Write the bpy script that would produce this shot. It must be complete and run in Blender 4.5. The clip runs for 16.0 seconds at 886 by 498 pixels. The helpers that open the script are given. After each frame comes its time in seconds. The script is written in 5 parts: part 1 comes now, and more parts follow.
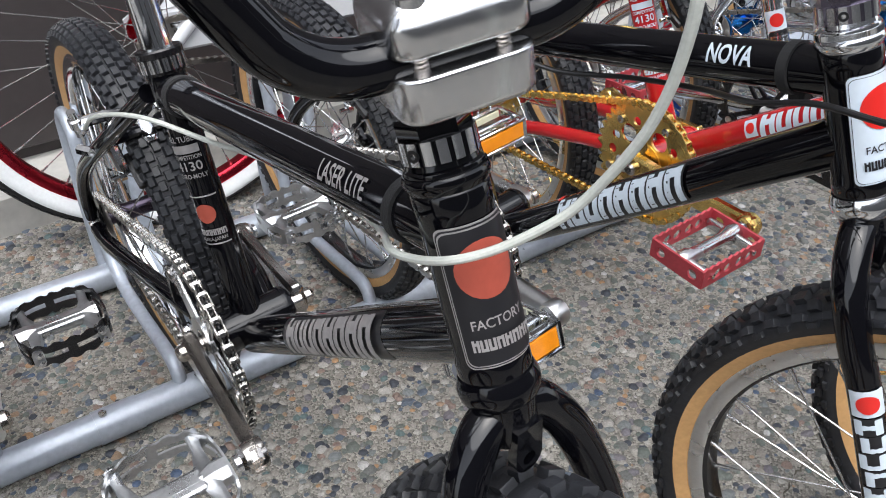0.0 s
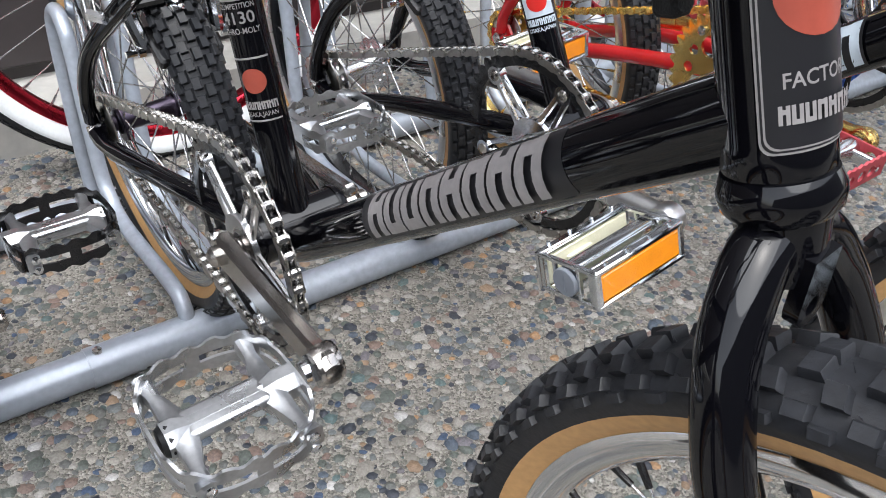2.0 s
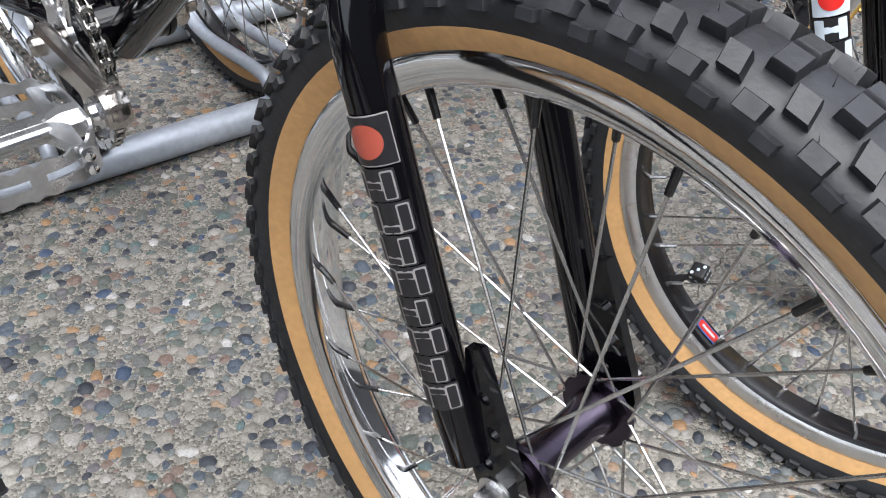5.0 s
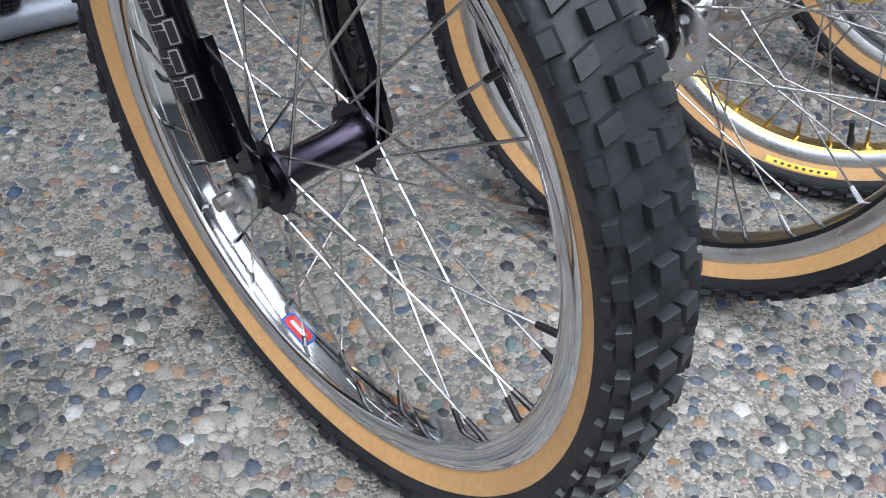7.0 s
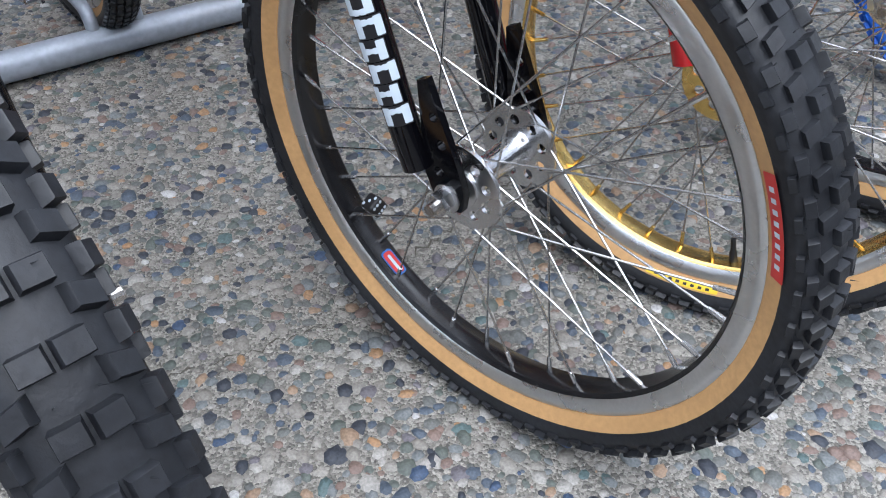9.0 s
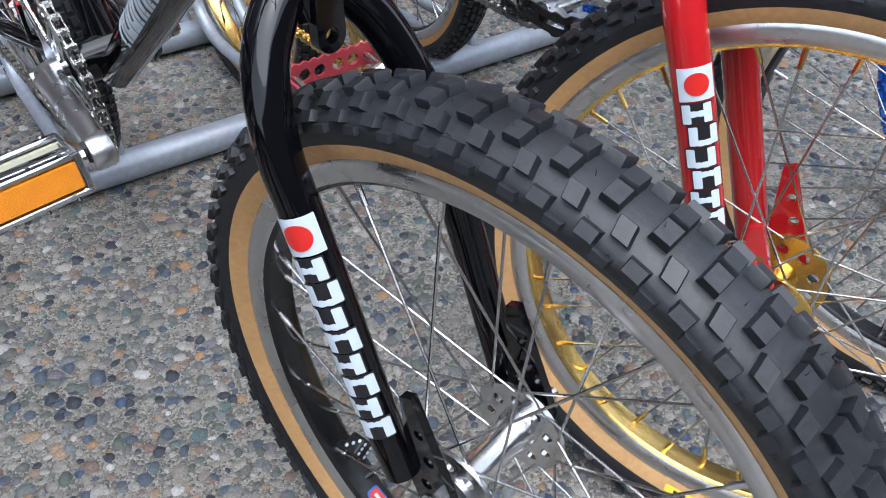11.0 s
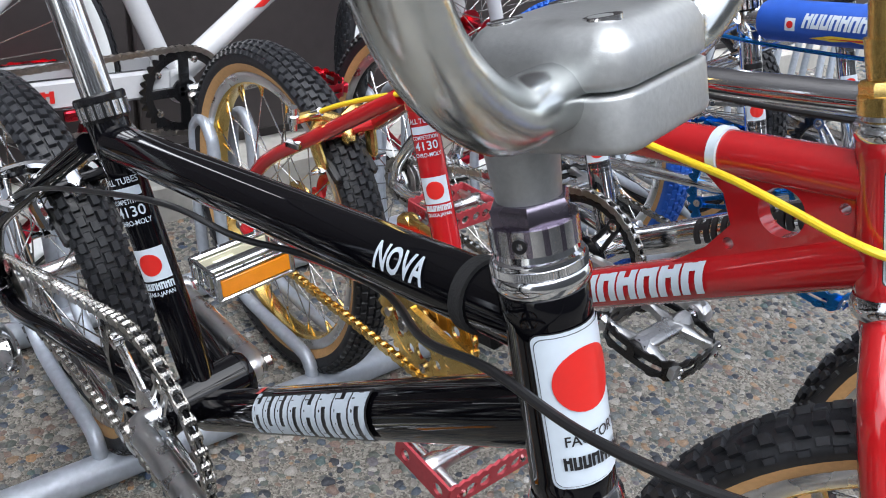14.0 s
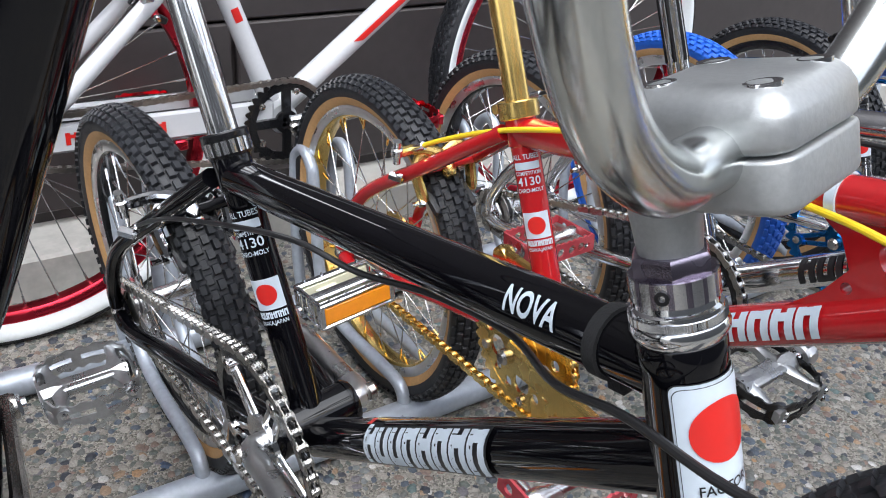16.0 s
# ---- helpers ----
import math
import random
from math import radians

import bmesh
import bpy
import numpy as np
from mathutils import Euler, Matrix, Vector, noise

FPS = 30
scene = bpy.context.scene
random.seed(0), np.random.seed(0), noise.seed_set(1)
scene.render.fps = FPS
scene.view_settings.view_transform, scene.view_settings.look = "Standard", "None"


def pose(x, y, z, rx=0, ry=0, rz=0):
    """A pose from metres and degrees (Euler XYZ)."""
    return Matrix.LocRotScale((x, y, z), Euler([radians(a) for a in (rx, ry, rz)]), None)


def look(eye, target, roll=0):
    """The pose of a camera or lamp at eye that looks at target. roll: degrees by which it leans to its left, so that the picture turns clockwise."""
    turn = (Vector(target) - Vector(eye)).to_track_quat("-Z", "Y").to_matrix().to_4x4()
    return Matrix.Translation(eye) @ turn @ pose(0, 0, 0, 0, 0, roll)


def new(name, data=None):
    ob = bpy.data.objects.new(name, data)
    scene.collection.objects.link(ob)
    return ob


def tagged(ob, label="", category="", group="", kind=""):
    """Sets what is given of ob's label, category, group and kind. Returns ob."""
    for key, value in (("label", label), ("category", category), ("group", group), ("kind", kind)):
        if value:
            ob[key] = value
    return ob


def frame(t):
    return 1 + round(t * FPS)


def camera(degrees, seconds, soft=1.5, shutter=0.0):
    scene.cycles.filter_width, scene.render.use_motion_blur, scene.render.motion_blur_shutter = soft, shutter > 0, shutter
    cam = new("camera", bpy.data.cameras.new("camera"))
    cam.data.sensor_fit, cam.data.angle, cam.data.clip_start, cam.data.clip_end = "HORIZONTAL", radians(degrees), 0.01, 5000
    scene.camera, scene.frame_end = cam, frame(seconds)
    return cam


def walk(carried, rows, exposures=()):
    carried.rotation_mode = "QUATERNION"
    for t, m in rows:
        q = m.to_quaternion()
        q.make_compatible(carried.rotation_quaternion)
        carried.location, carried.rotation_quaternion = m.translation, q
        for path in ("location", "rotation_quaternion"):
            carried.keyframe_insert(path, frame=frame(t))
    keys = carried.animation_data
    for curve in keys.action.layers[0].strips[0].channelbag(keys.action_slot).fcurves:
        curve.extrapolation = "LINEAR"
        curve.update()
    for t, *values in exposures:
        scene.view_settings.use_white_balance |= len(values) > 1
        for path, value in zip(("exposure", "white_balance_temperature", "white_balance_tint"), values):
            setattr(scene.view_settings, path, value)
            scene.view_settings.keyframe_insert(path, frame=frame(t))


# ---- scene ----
cam = camera(54.79, 16.0, soft=1.0)
PATH = [
    (0, (-0.1869, -0.8531, 0.8120), (0.3786, -0.0466, 0.1267), -0.00),
    (0.5, (-0.1987, -0.8220, 0.7562), (0.3969, -0.0264, 0.0837), 1.75),
    (1, (-0.2144, -0.7878, 0.7160), (0.4103, -0.0048, 0.0552), 3.19),
    (1.5, (-0.2294, -0.7597, 0.6842), (0.3981, 0.0117, 0.0124), 3.83),
    (2, (-0.2336, -0.7466, 0.6614), (0.3782, 0.0296, -0.0193), 3.40),
    (2.5, (-0.2371, -0.7369, 0.6452), (0.3662, 0.0393, -0.0429), 3.38),
    (3, (-0.2398, -0.7352, 0.6351), (0.3675, 0.0364, -0.0546), 3.57),
    (3.5, (-0.2281, -0.7685, 0.6207), (0.3905, -0.0146, -0.0785), 4.12),
    (4, (-0.2129, -0.8155, 0.6129), (0.4167, -0.0753, -0.0911), 4.28),
    (4.5, (-0.2063, -0.8642, 0.5906), (0.4241, -0.1336, -0.1228), 4.08),
    (5, (-0.2051, -0.9042, 0.5752), (0.4294, -0.1904, -0.1514), 3.89),
    (5.2, (-0.2092, -0.9201, 0.5659), (0.4248, -0.2111, -0.1658), 3.66),
    (7.3, (-0.1585, -1.1130, 0.5212), (0.4372, -0.4265, -0.2623), 3.04),
    (7.5, (-0.1382, -1.1285, 0.5399), (0.4498, -0.4342, -0.2426), 2.63),
    (7.7, (-0.1211, -1.1406, 0.5622), (0.4576, -0.4456, -0.2265), 2.71),
    (8, (-0.0851, -1.1501, 0.5784), (0.4720, -0.4524, -0.2233), 2.17),
    (8.5, (-0.0155, -1.1251, 0.5826), (0.5337, -0.4148, -0.2136), 2.11),
    (8.7, (0.0052, -1.1190, 0.5848), (0.5535, -0.4045, -0.2082), 2.23),
    (10.8, (0.1387, -1.0071, 0.6534), (0.6945, -0.2799, -0.1227), 2.34),
    (11, (0.1415, -0.9782, 0.6675), (0.6899, -0.2410, -0.1045), 2.04),
    (11.5, (0.1410, -0.9343, 0.7018), (0.7009, -0.1886, -0.0534), 2.53),
    (12, (0.1308, -0.8901, 0.7354), (0.7259, -0.1389, 0.0131), 3.44),
    (12.5, (0.1174, -0.8616, 0.7546), (0.7528, -0.1104, 0.0677), 4.76),
    (13, (0.0939, -0.8323, 0.7722), (0.7612, -0.0833, 0.1136), 6.10),
    (13.5, (0.0820, -0.7967, 0.7877), (0.7658, -0.0397, 0.1556), 6.56),
    (14, (0.0783, -0.7749, 0.7953), (0.7728, -0.0060, 0.1899), 6.80),
    (14.5, (0.0731, -0.7615, 0.8164), (0.7659, 0.0154, 0.2194), 6.79),
    (15, (0.0588, -0.7428, 0.8082), (0.7383, 0.0494, 0.2159), 6.76),
    (15.5, (0.0501, -0.7386, 0.8078), (0.7069, 0.0732, 0.2164), 6.24),
    (16, (0.0522, -0.7627, 0.8070), (0.6711, 0.0824, 0.2214), 5.12),
]
walk(cam, [(t, look(eye, target, roll)) for t, eye, target, roll in PATH], [(0, 1.49, 6480, 10), (2, 1.67, 6440, 10), (3.5, 1.72, 6400, 10), (5, 1.70, 6450, 10), (8, 1.29, 5880, 10), (11, 1.43, 5930, 10), (13, 1.40, 6300, 10), (16, 1.50, 6330, 10)])

# ---- world and light: a bright overcast day in open shade ----
world = bpy.data.worlds.new("world")
scene.world = world
world.use_nodes = True
wn = world.node_tree.nodes
sky = wn.new("ShaderNodeTexSky")
sky.sky_type, sky.sun_disc = "NISHITA", False
sky.sun_elevation, sky.sun_rotation = radians(68), radians(200)
sky.air_density, sky.dust_density, sky.ozone_density = 1.0, 2.5, 1.0
hsv = wn.new("ShaderNodeHueSaturation")
hsv.inputs["Saturation"].default_value = 0.35
world.node_tree.links.new(sky.outputs[0], hsv.inputs["Color"])
world.node_tree.links.new(hsv.outputs[0], wn["Background"].inputs[0])
wn["Background"].inputs[1].default_value = 0.15
sun = new("sun", bpy.data.lights.new("sun", "SUN"))
sun.data.energy, sun.data.angle, sun.data.color = 1.5, radians(80), (0.96, 0.98, 1.0)
sun.matrix_world = look((-0.3, -1.0, 3.0), (0.3, -0.2, 0))
tagged(sun, kind="structure")


# ---- materials ----
def material(name, colour, rough=0.5, metal=0.0, coat=0.0, grain=0.0, scale=200.0, bump=0.0, vary=0.0, spec=0.5, random_hue=0.0):
    m = bpy.data.materials.new(name)
    m.use_nodes = True
    t = m.node_tree
    n, l = t.nodes, t.links
    b = n["Principled BSDF"]
    b.inputs["Base Color"].default_value = (*colour, 1)
    b.inputs["Roughness"].default_value = rough
    b.inputs["Metallic"].default_value = metal
    b.inputs["Coat Weight"].default_value = coat
    b.inputs["Coat Roughness"].default_value = 0.04
    b.inputs["Specular IOR Level"].default_value = spec
    co = n.new("ShaderNodeTexCoord")
    fine = n.new("ShaderNodeTexNoise")
    fine.inputs["Scale"].default_value, fine.inputs["Detail"].default_value = scale, 6
    broad = n.new("ShaderNodeTexNoise")
    broad.inputs["Scale"].default_value, broad.inputs["Detail"].default_value = scale / 14, 4
    for x in (fine, broad):
        l.new(co.outputs["Object"], x.inputs["Vector"])
    if vary:
        mul = n.new("ShaderNodeMath")
        mul.operation = "MULTIPLY"
        l.new(fine.outputs[0], mul.inputs[0])
        l.new(broad.outputs[0], mul.inputs[1])
        ramp = n.new("ShaderNodeMapRange")
        ramp.inputs["From Min"].default_value, ramp.inputs["From Max"].default_value = 0.1, 0.42
        ramp.inputs["To Min"].default_value, ramp.inputs["To Max"].default_value = 1 - vary, 1 + vary
        l.new(mul.outputs[0], ramp.inputs["Value"])
        mix = n.new("ShaderNodeMix")
        mix.data_type, mix.blend_type = "RGBA", "MULTIPLY"
        mix.inputs["Factor"].default_value = 1
        mix.inputs["A"].default_value = (*colour, 1)
        l.new(ramp.outputs[0], mix.inputs["B"])
        l.new(mix.outputs["Result"], b.inputs["Base Color"])
    if grain:
        rr = n.new("ShaderNodeMapRange")
        rr.inputs["From Min"].default_value, rr.inputs["From Max"].default_value = 0.3, 0.7
        rr.inputs["To Min"].default_value, rr.inputs["To Max"].default_value = max(0.02, rough - grain), min(1, rough + grain)
        l.new(broad.outputs[0], rr.inputs["Value"])
        l.new(rr.outputs[0], b.inputs["Roughness"])
    if bump:
        bu = n.new("ShaderNodeBump")
        bu.inputs["Strength"].default_value, bu.inputs["Distance"].default_value = bump, 0.001
        l.new(fine.outputs[0], bu.inputs["Height"])
        l.new(bu.outputs[0], b.inputs["Normal"])
    return m


M = dict(
    black=material("black_gloss_paint", (0.002, 0.002, 0.003), 0.06, grain=0.03, scale=300, spec=0.4),
    red=material("red_gloss_paint", (0.40, 0.009, 0.012), 0.16, coat=0.8, grain=0.05, scale=300, vary=0.05),
    white=material("white_gloss_paint", (0.53, 0.54, 0.56), 0.2, coat=0.7, grain=0.05, vary=0.03),
    chrome=material("chrome", (0.72, 0.73, 0.75), 0.09, 1.0, grain=0.05, scale=150, vary=0.06),
    barchrome=material("dulled_chrome", (0.64, 0.66, 0.65), 0.20, 1.0, grain=0.08, scale=90, vary=0.08),
    nickel=material("worn_nickel_plate", (0.50, 0.47, 0.44), 0.2, 1.0, grain=0.1, scale=180, vary=0.14, bump=0.05),
    alloy=material("polished_alloy", (0.67, 0.67, 0.68), 0.22, 1.0, grain=0.1, scale=160, vary=0.08, bump=0.04),
    pedalalloy=material("brushed_pedal_alloy", (0.46, 0.47, 0.485), 0.30, 0.95, grain=0.1, scale=260, vary=0.12, bump=0.1),
    satin=material("satin_alloy", (0.66, 0.665, 0.67), 0.30, 1.0, grain=0.08, scale=350, vary=0.06, bump=0.06),
    cast=material("tumbled_cast_alloy", (0.43, 0.443, 0.447), 0.48, 0.85, grain=0.08, scale=420, vary=0.08, bump=0.15),
    gold=material("gold_anodised", (0.82, 0.57, 0.19), 0.24, 1.0, grain=0.08, scale=200, vary=0.08),
    blue=material("blue_anodised", (0.02, 0.17, 0.48), 0.25, 1.0, grain=0.08, vary=0.08),
    redano=material("red_anodised", (0.55, 0.03, 0.05), 0.28, 1.0, grain=0.08, vary=0.08),
    pinkred=material("faded_red_anodised", (0.42, 0.05, 0.065), 0.42, 0.25, grain=0.1, scale=260, vary=0.12, bump=0.08),
    roller=material("bright_roller_steel", (0.74, 0.73, 0.71), 0.2, 1.0, vary=0.08),
    dark=material("black_anodised", (0.006, 0.006, 0.007), 0.22, 0.0, grain=0.1, vary=0.1),
    hubdark=material("dark_violet_anodised_alloy", (0.06, 0.05, 0.07), 0.26, 1.0, grain=0.1, vary=0.1),
    violet=material("violet_grey_anodised", (0.27, 0.24, 0.30), 0.28, 1.0, grain=0.1, vary=0.1),
    rubber=material("black_tyre_rubber", (0.0105, 0.0115, 0.0145), 0.50, grain=0.12, scale=220, vary=0.55, bump=0.35),
    tan=material("tan_sidewall", (0.50, 0.29, 0.12), 0.6, grain=0.08, scale=220, vary=0.14, bump=0.1),
    bluerubber=material("blue_tyre_rubber", (0.01, 0.095, 0.46), 0.55, grain=0.08, scale=260, vary=0.15, bump=0.2),
    bluecloth=material("blue_pad_cloth", (0.012, 0.075, 0.40), 0.6, scale=900, bump=0.3, vary=0.1),
    whiterubber=material("white_tyre_wall", (0.70, 0.73, 0.74), 0.6, grain=0.08, vary=0.06),
    plastic=material("black_plastic", (0.007, 0.007, 0.008), 0.4, grain=0.08, bump=0.1),
    strap=material("black_woven_strap", (0.01, 0.01, 0.011), 0.75, scale=900, bump=0.8),
    amber=material("amber_reflector", (0.85, 0.28, 0.01), 0.18, coat=0.8, scale=900, bump=0.5, vary=0.1),
    clearbody=material("chromed_plastic_pedal", (0.66, 0.68, 0.70), 0.14, 1.0, grain=0.05, vary=0.06),
    decal=material("pale_decal_film", (0.52, 0.59, 0.66), 0.35, coat=0.2, vary=0.04),
    silverdecal=material("silver_decal_film", (0.40, 0.38, 0.38), 0.35, 0.5, vary=0.12),
    reddecal=material("red_decal_film", (0.56, 0.018, 0.014), 0.3, coat=0.3, vary=0.04),
    orangedecal=material("faded_red_decal_film", (0.31, 0.06, 0.038), 0.4, vary=0.12),
    ink=material("black_decal_ink", (0.01, 0.01, 0.012), 0.35),
    blueink=material("blue_decal_ink", (0.02, 0.12, 0.40), 0.35),
    yellow=material("yellow_cable_housing", (0.78, 0.56, 0.02), 0.35, coat=0.3, scale=600, vary=0.08),
    clear=material("milky_cable_housing", (0.50, 0.52, 0.48), 0.3, coat=0.4, scale=500, vary=0.1),
    cable=material("black_cable_housing", (0.010, 0.010, 0.011), 0.35, scale=500, bump=0.1),
    rack=material("grey_galvanised_rack_paint", (0.38, 0.42, 0.48), 0.38, 0.35, grain=0.12, scale=120, vary=0.14, bump=0.1),
    plinth=material("smooth_concrete", (0.42, 0.41, 0.38), 0.85, grain=0.05, scale=60, vary=0.14, bump=0.3),
    siding=material("dark_brown_metal_siding", (0.042, 0.036, 0.036), 0.5, grain=0.1, scale=40, vary=0.12, bump=0.06),
    facing=material("grey_reflection_backdrop", (0.10, 0.10, 0.10), 0.9, scale=20, vary=0.2, bump=0.2),
    steel=material("bright_spoke_steel", (0.50, 0.50, 0.50), 0.26, 1.0, vary=0.12),
    chainsteel=material("nickel_chain_steel", (0.40, 0.385, 0.36), 0.26, 1.0, grain=0.1, vary=0.15),
    rust=material("chain_steel_brown", (0.34, 0.315, 0.29), 0.35, 1.0, grain=0.1, vary=0.2),
    lens=material("pale_yellow_reflector_back", (0.66, 0.64, 0.48), 0.15, coat=0.8, scale=700, bump=0.3, vary=0.1),
    dirt=material("dark_joint_filler", (0.075, 0.068, 0.055), 0.95, scale=300, vary=0.3, bump=0.4),
    grey=material("grey_plastic", (0.24, 0.26, 0.30), 0.5, vary=0.06),
)


def stones(name):
    """Washed pebbles: each one its own colour, by mesh island."""
    m = bpy.data.materials.new(name)
    m.use_nodes = True
    n, l = m.node_tree.nodes, m.node_tree.links
    b = n["Principled BSDF"]
    g = n.new("ShaderNodeNewGeometry")
    r = n.new("ShaderNodeValToRGB")
    cols = [(0.0, (0.035, 0.040, 0.052)), (0.09, (0.113, 0.116, 0.110)), (0.21, (0.204, 0.189, 0.166)), (0.33, (0.065, 0.083, 0.109)), (0.42, (0.094, 0.107, 0.095)), (0.51, (0.248, 0.233, 0.207)),
            (0.62, (0.139, 0.150, 0.152)), (0.72, (0.300, 0.286, 0.262)), (0.79, (0.174, 0.123, 0.103)), (0.85, (0.261, 0.180, 0.120)), (0.89, (0.126, 0.116, 0.129)), (0.93, (0.083, 0.123, 0.124)), (0.955, (0.296, 0.176, 0.092)), (0.97, (0.409, 0.400, 0.391)), (0.985, (0.044, 0.070, 0.124))]
    e = r.color_ramp.elements
    r.color_ramp.interpolation = "CONSTANT"
    e[0].position, e[0].color = 0.0, (*cols[0][1], 1)
    e[1].position, e[1].color = cols[1][0], (*cols[1][1], 1)
    for p, c in cols[2:]:
        k = e.new(p)
        k.color = (*c, 1)
    l.new(g.outputs["Random Per Island"], r.inputs[0])
    co = n.new("ShaderNodeTexCoord")
    nz = n.new("ShaderNodeTexNoise")
    nz.inputs["Scale"].default_value, nz.inputs["Detail"].default_value = 420, 5
    bd = n.new("ShaderNodeTexNoise")
    bd.inputs["Scale"].default_value, bd.inputs["Detail"].default_value = 7, 4
    mp = n.new("ShaderNodeMapRange")
    mp.inputs["To Min"].default_value, mp.inputs["To Max"].default_value = 0.35, 1.6
    mb = n.new("ShaderNodeMapRange")
    mb.inputs["From Min"].default_value, mb.inputs["From Max"].default_value = 0.3, 0.7
    mb.inputs["To Min"].default_value, mb.inputs["To Max"].default_value = 0.82, 1.15
    mm = n.new("ShaderNodeMath")
    mm.operation = "MULTIPLY"
    mix = n.new("ShaderNodeMix")
    mix.data_type, mix.blend_type = "RGBA", "MULTIPLY"
    mix.inputs["Factor"].default_value = 1
    for x in (nz, bd):
        l.new(co.outputs["Object"], x.inputs["Vector"])
    l.new(nz.outputs[0], mp.inputs["Value"])
    l.new(bd.outputs[0], mb.inputs["Value"])
    l.new(mp.outputs[0], mm.inputs[0])
    l.new(mb.outputs[0], mm.inputs[1])
    l.new(r.outputs[0], mix.inputs["A"])
    l.new(mm.outputs[0], mix.inputs["B"])
    l.new(mix.outputs["Result"], b.inputs["Base Color"])
    bu = n.new("ShaderNodeBump")
    bu.inputs["Strength"].default_value, bu.inputs["Distance"].default_value = 0.5, 0.001
    l.new(nz.outputs[0], bu.inputs["Height"])
    l.new(bu.outputs[0], b.inputs["Normal"])
    b.inputs["Roughness"].default_value = 0.6
    return m


def aggregate(name):
    """Cement between the pebbles; far off, cells stand for the pebbles themselves."""
    m = bpy.data.materials.new(name)
    m.use_nodes = True
    n, l = m.node_tree.nodes, m.node_tree.links
    b = n["Principled BSDF"]
    co = n.new("ShaderNodeTexCoord")
    v = n.new("ShaderNodeTexVoronoi")
    v.inputs["Scale"].default_value = 380
    nz = n.new("ShaderNodeTexNoise")
    nz.inputs["Scale"].default_value, nz.inputs["Detail"].default_value = 700, 6
    l.new(co.outputs["Object"], v.inputs["Vector"])
    l.new(co.outputs["Object"], nz.inputs["Vector"])
    sep = n.new("ShaderNodeSeparateColor")
    l.new(v.outputs["Color"], sep.inputs[0])
    r = n.new("ShaderNodeValToRGB")
    e = r.color_ramp.elements
    e[0].color, e[1].color = (0.105, 0.099, 0.088, 1), (0.34, 0.322, 0.285, 1)
    k = e.new(0.5)
    k.color = (0.215, 0.203, 0.178, 1)
    l.new(sep.outputs[0], r.inputs[0])
    mp = n.new("ShaderNodeMapRange")
    mp.inputs["To Min"].default_value, mp.inputs["To Max"].default_value = 0.55, 1.3
    l.new(nz.outputs[0], mp.inputs["Value"])
    mix = n.new("ShaderNodeMix")
    mix.data_type, mix.blend_type = "RGBA", "MULTIPLY"
    mix.inputs["Factor"].default_value = 1
    # past the modelled pebbles, coarser cells in the pebbles' colours
    v2 = n.new("ShaderNodeTexVoronoi")
    v2.inputs["Scale"].default_value = 88
    l.new(co.outputs["Object"], v2.inputs["Vector"])
    s2 = n.new("ShaderNodeSeparateColor")
    l.new(v2.outputs["Color"], s2.inputs[0])
    r2 = n.new("ShaderNodeValToRGB")
    r2.color_ramp.interpolation = "CONSTANT"
    e2 = r2.color_ramp.elements
    e2[0].color, e2[1].color = (0.055, 0.058, 0.060, 1), (0.25, 0.228, 0.198, 1)
    e2[1].position = 0.8
    for p, c in ((0.2, (0.115, 0.115, 0.107)), (0.4, (0.172, 0.158, 0.134)), (0.6, (0.090, 0.098, 0.102))):
        e2.new(p).color = (*c, 1)
    l.new(s2.outputs[0], r2.inputs[0])
    xyz = n.new("ShaderNodeSeparateXYZ")
    l.new(co.outputs["Object"], xyz.inputs[0])

    def calc(op, a, c):
        k = n.new("ShaderNodeMath")
        k.operation = op
        for i, q in enumerate((a, c)):
            if isinstance(q, (int, float)):
                k.inputs[i].default_value = q
            else:
                l.new(q, k.inputs[i])
        return k.outputs[0]
    ex = calc("DIVIDE", calc("ABSOLUTE", calc("SUBTRACT", xyz.outputs[0], 0.8), 0), 2.4)
    ey = calc("DIVIDE", calc("ABSOLUTE", calc("ADD", xyz.outputs[1], 0.375), 0), 0.97)
    far = calc("GREATER_THAN", calc("MAXIMUM", ex, ey), 1.0)
    pick = n.new("ShaderNodeMix")
    pick.data_type = "RGBA"
    l.new(far, pick.inputs["Factor"])
    l.new(r.outputs[0], pick.inputs["A"])
    l.new(r2.outputs[0], pick.inputs["B"])
    l.new(pick.outputs["Result"], mix.inputs["A"])
    l.new(mp.outputs[0], mix.inputs["B"])
    l.new(mix.outputs["Result"], b.inputs["Base Color"])
    bu = n.new("ShaderNodeBump")
    bu.inputs["Strength"].default_value, bu.inputs["Distance"].default_value = 0.6, 0.003
    inv = n.new("ShaderNodeMath")
    inv.operation = "SUBTRACT"
    inv.inputs[0].default_value = 1.0
    l.new(v.outputs["Distance"], inv.inputs[1])
    l.new(inv.outputs[0], bu.inputs["Height"])
    l.new(bu.outputs[0], b.inputs["Normal"])
    b.inputs["Roughness"].default_value = 0.85
    return m


M["pebble"] = stones("washed_pebbles")
M["ground"] = aggregate("aggregate_cement")


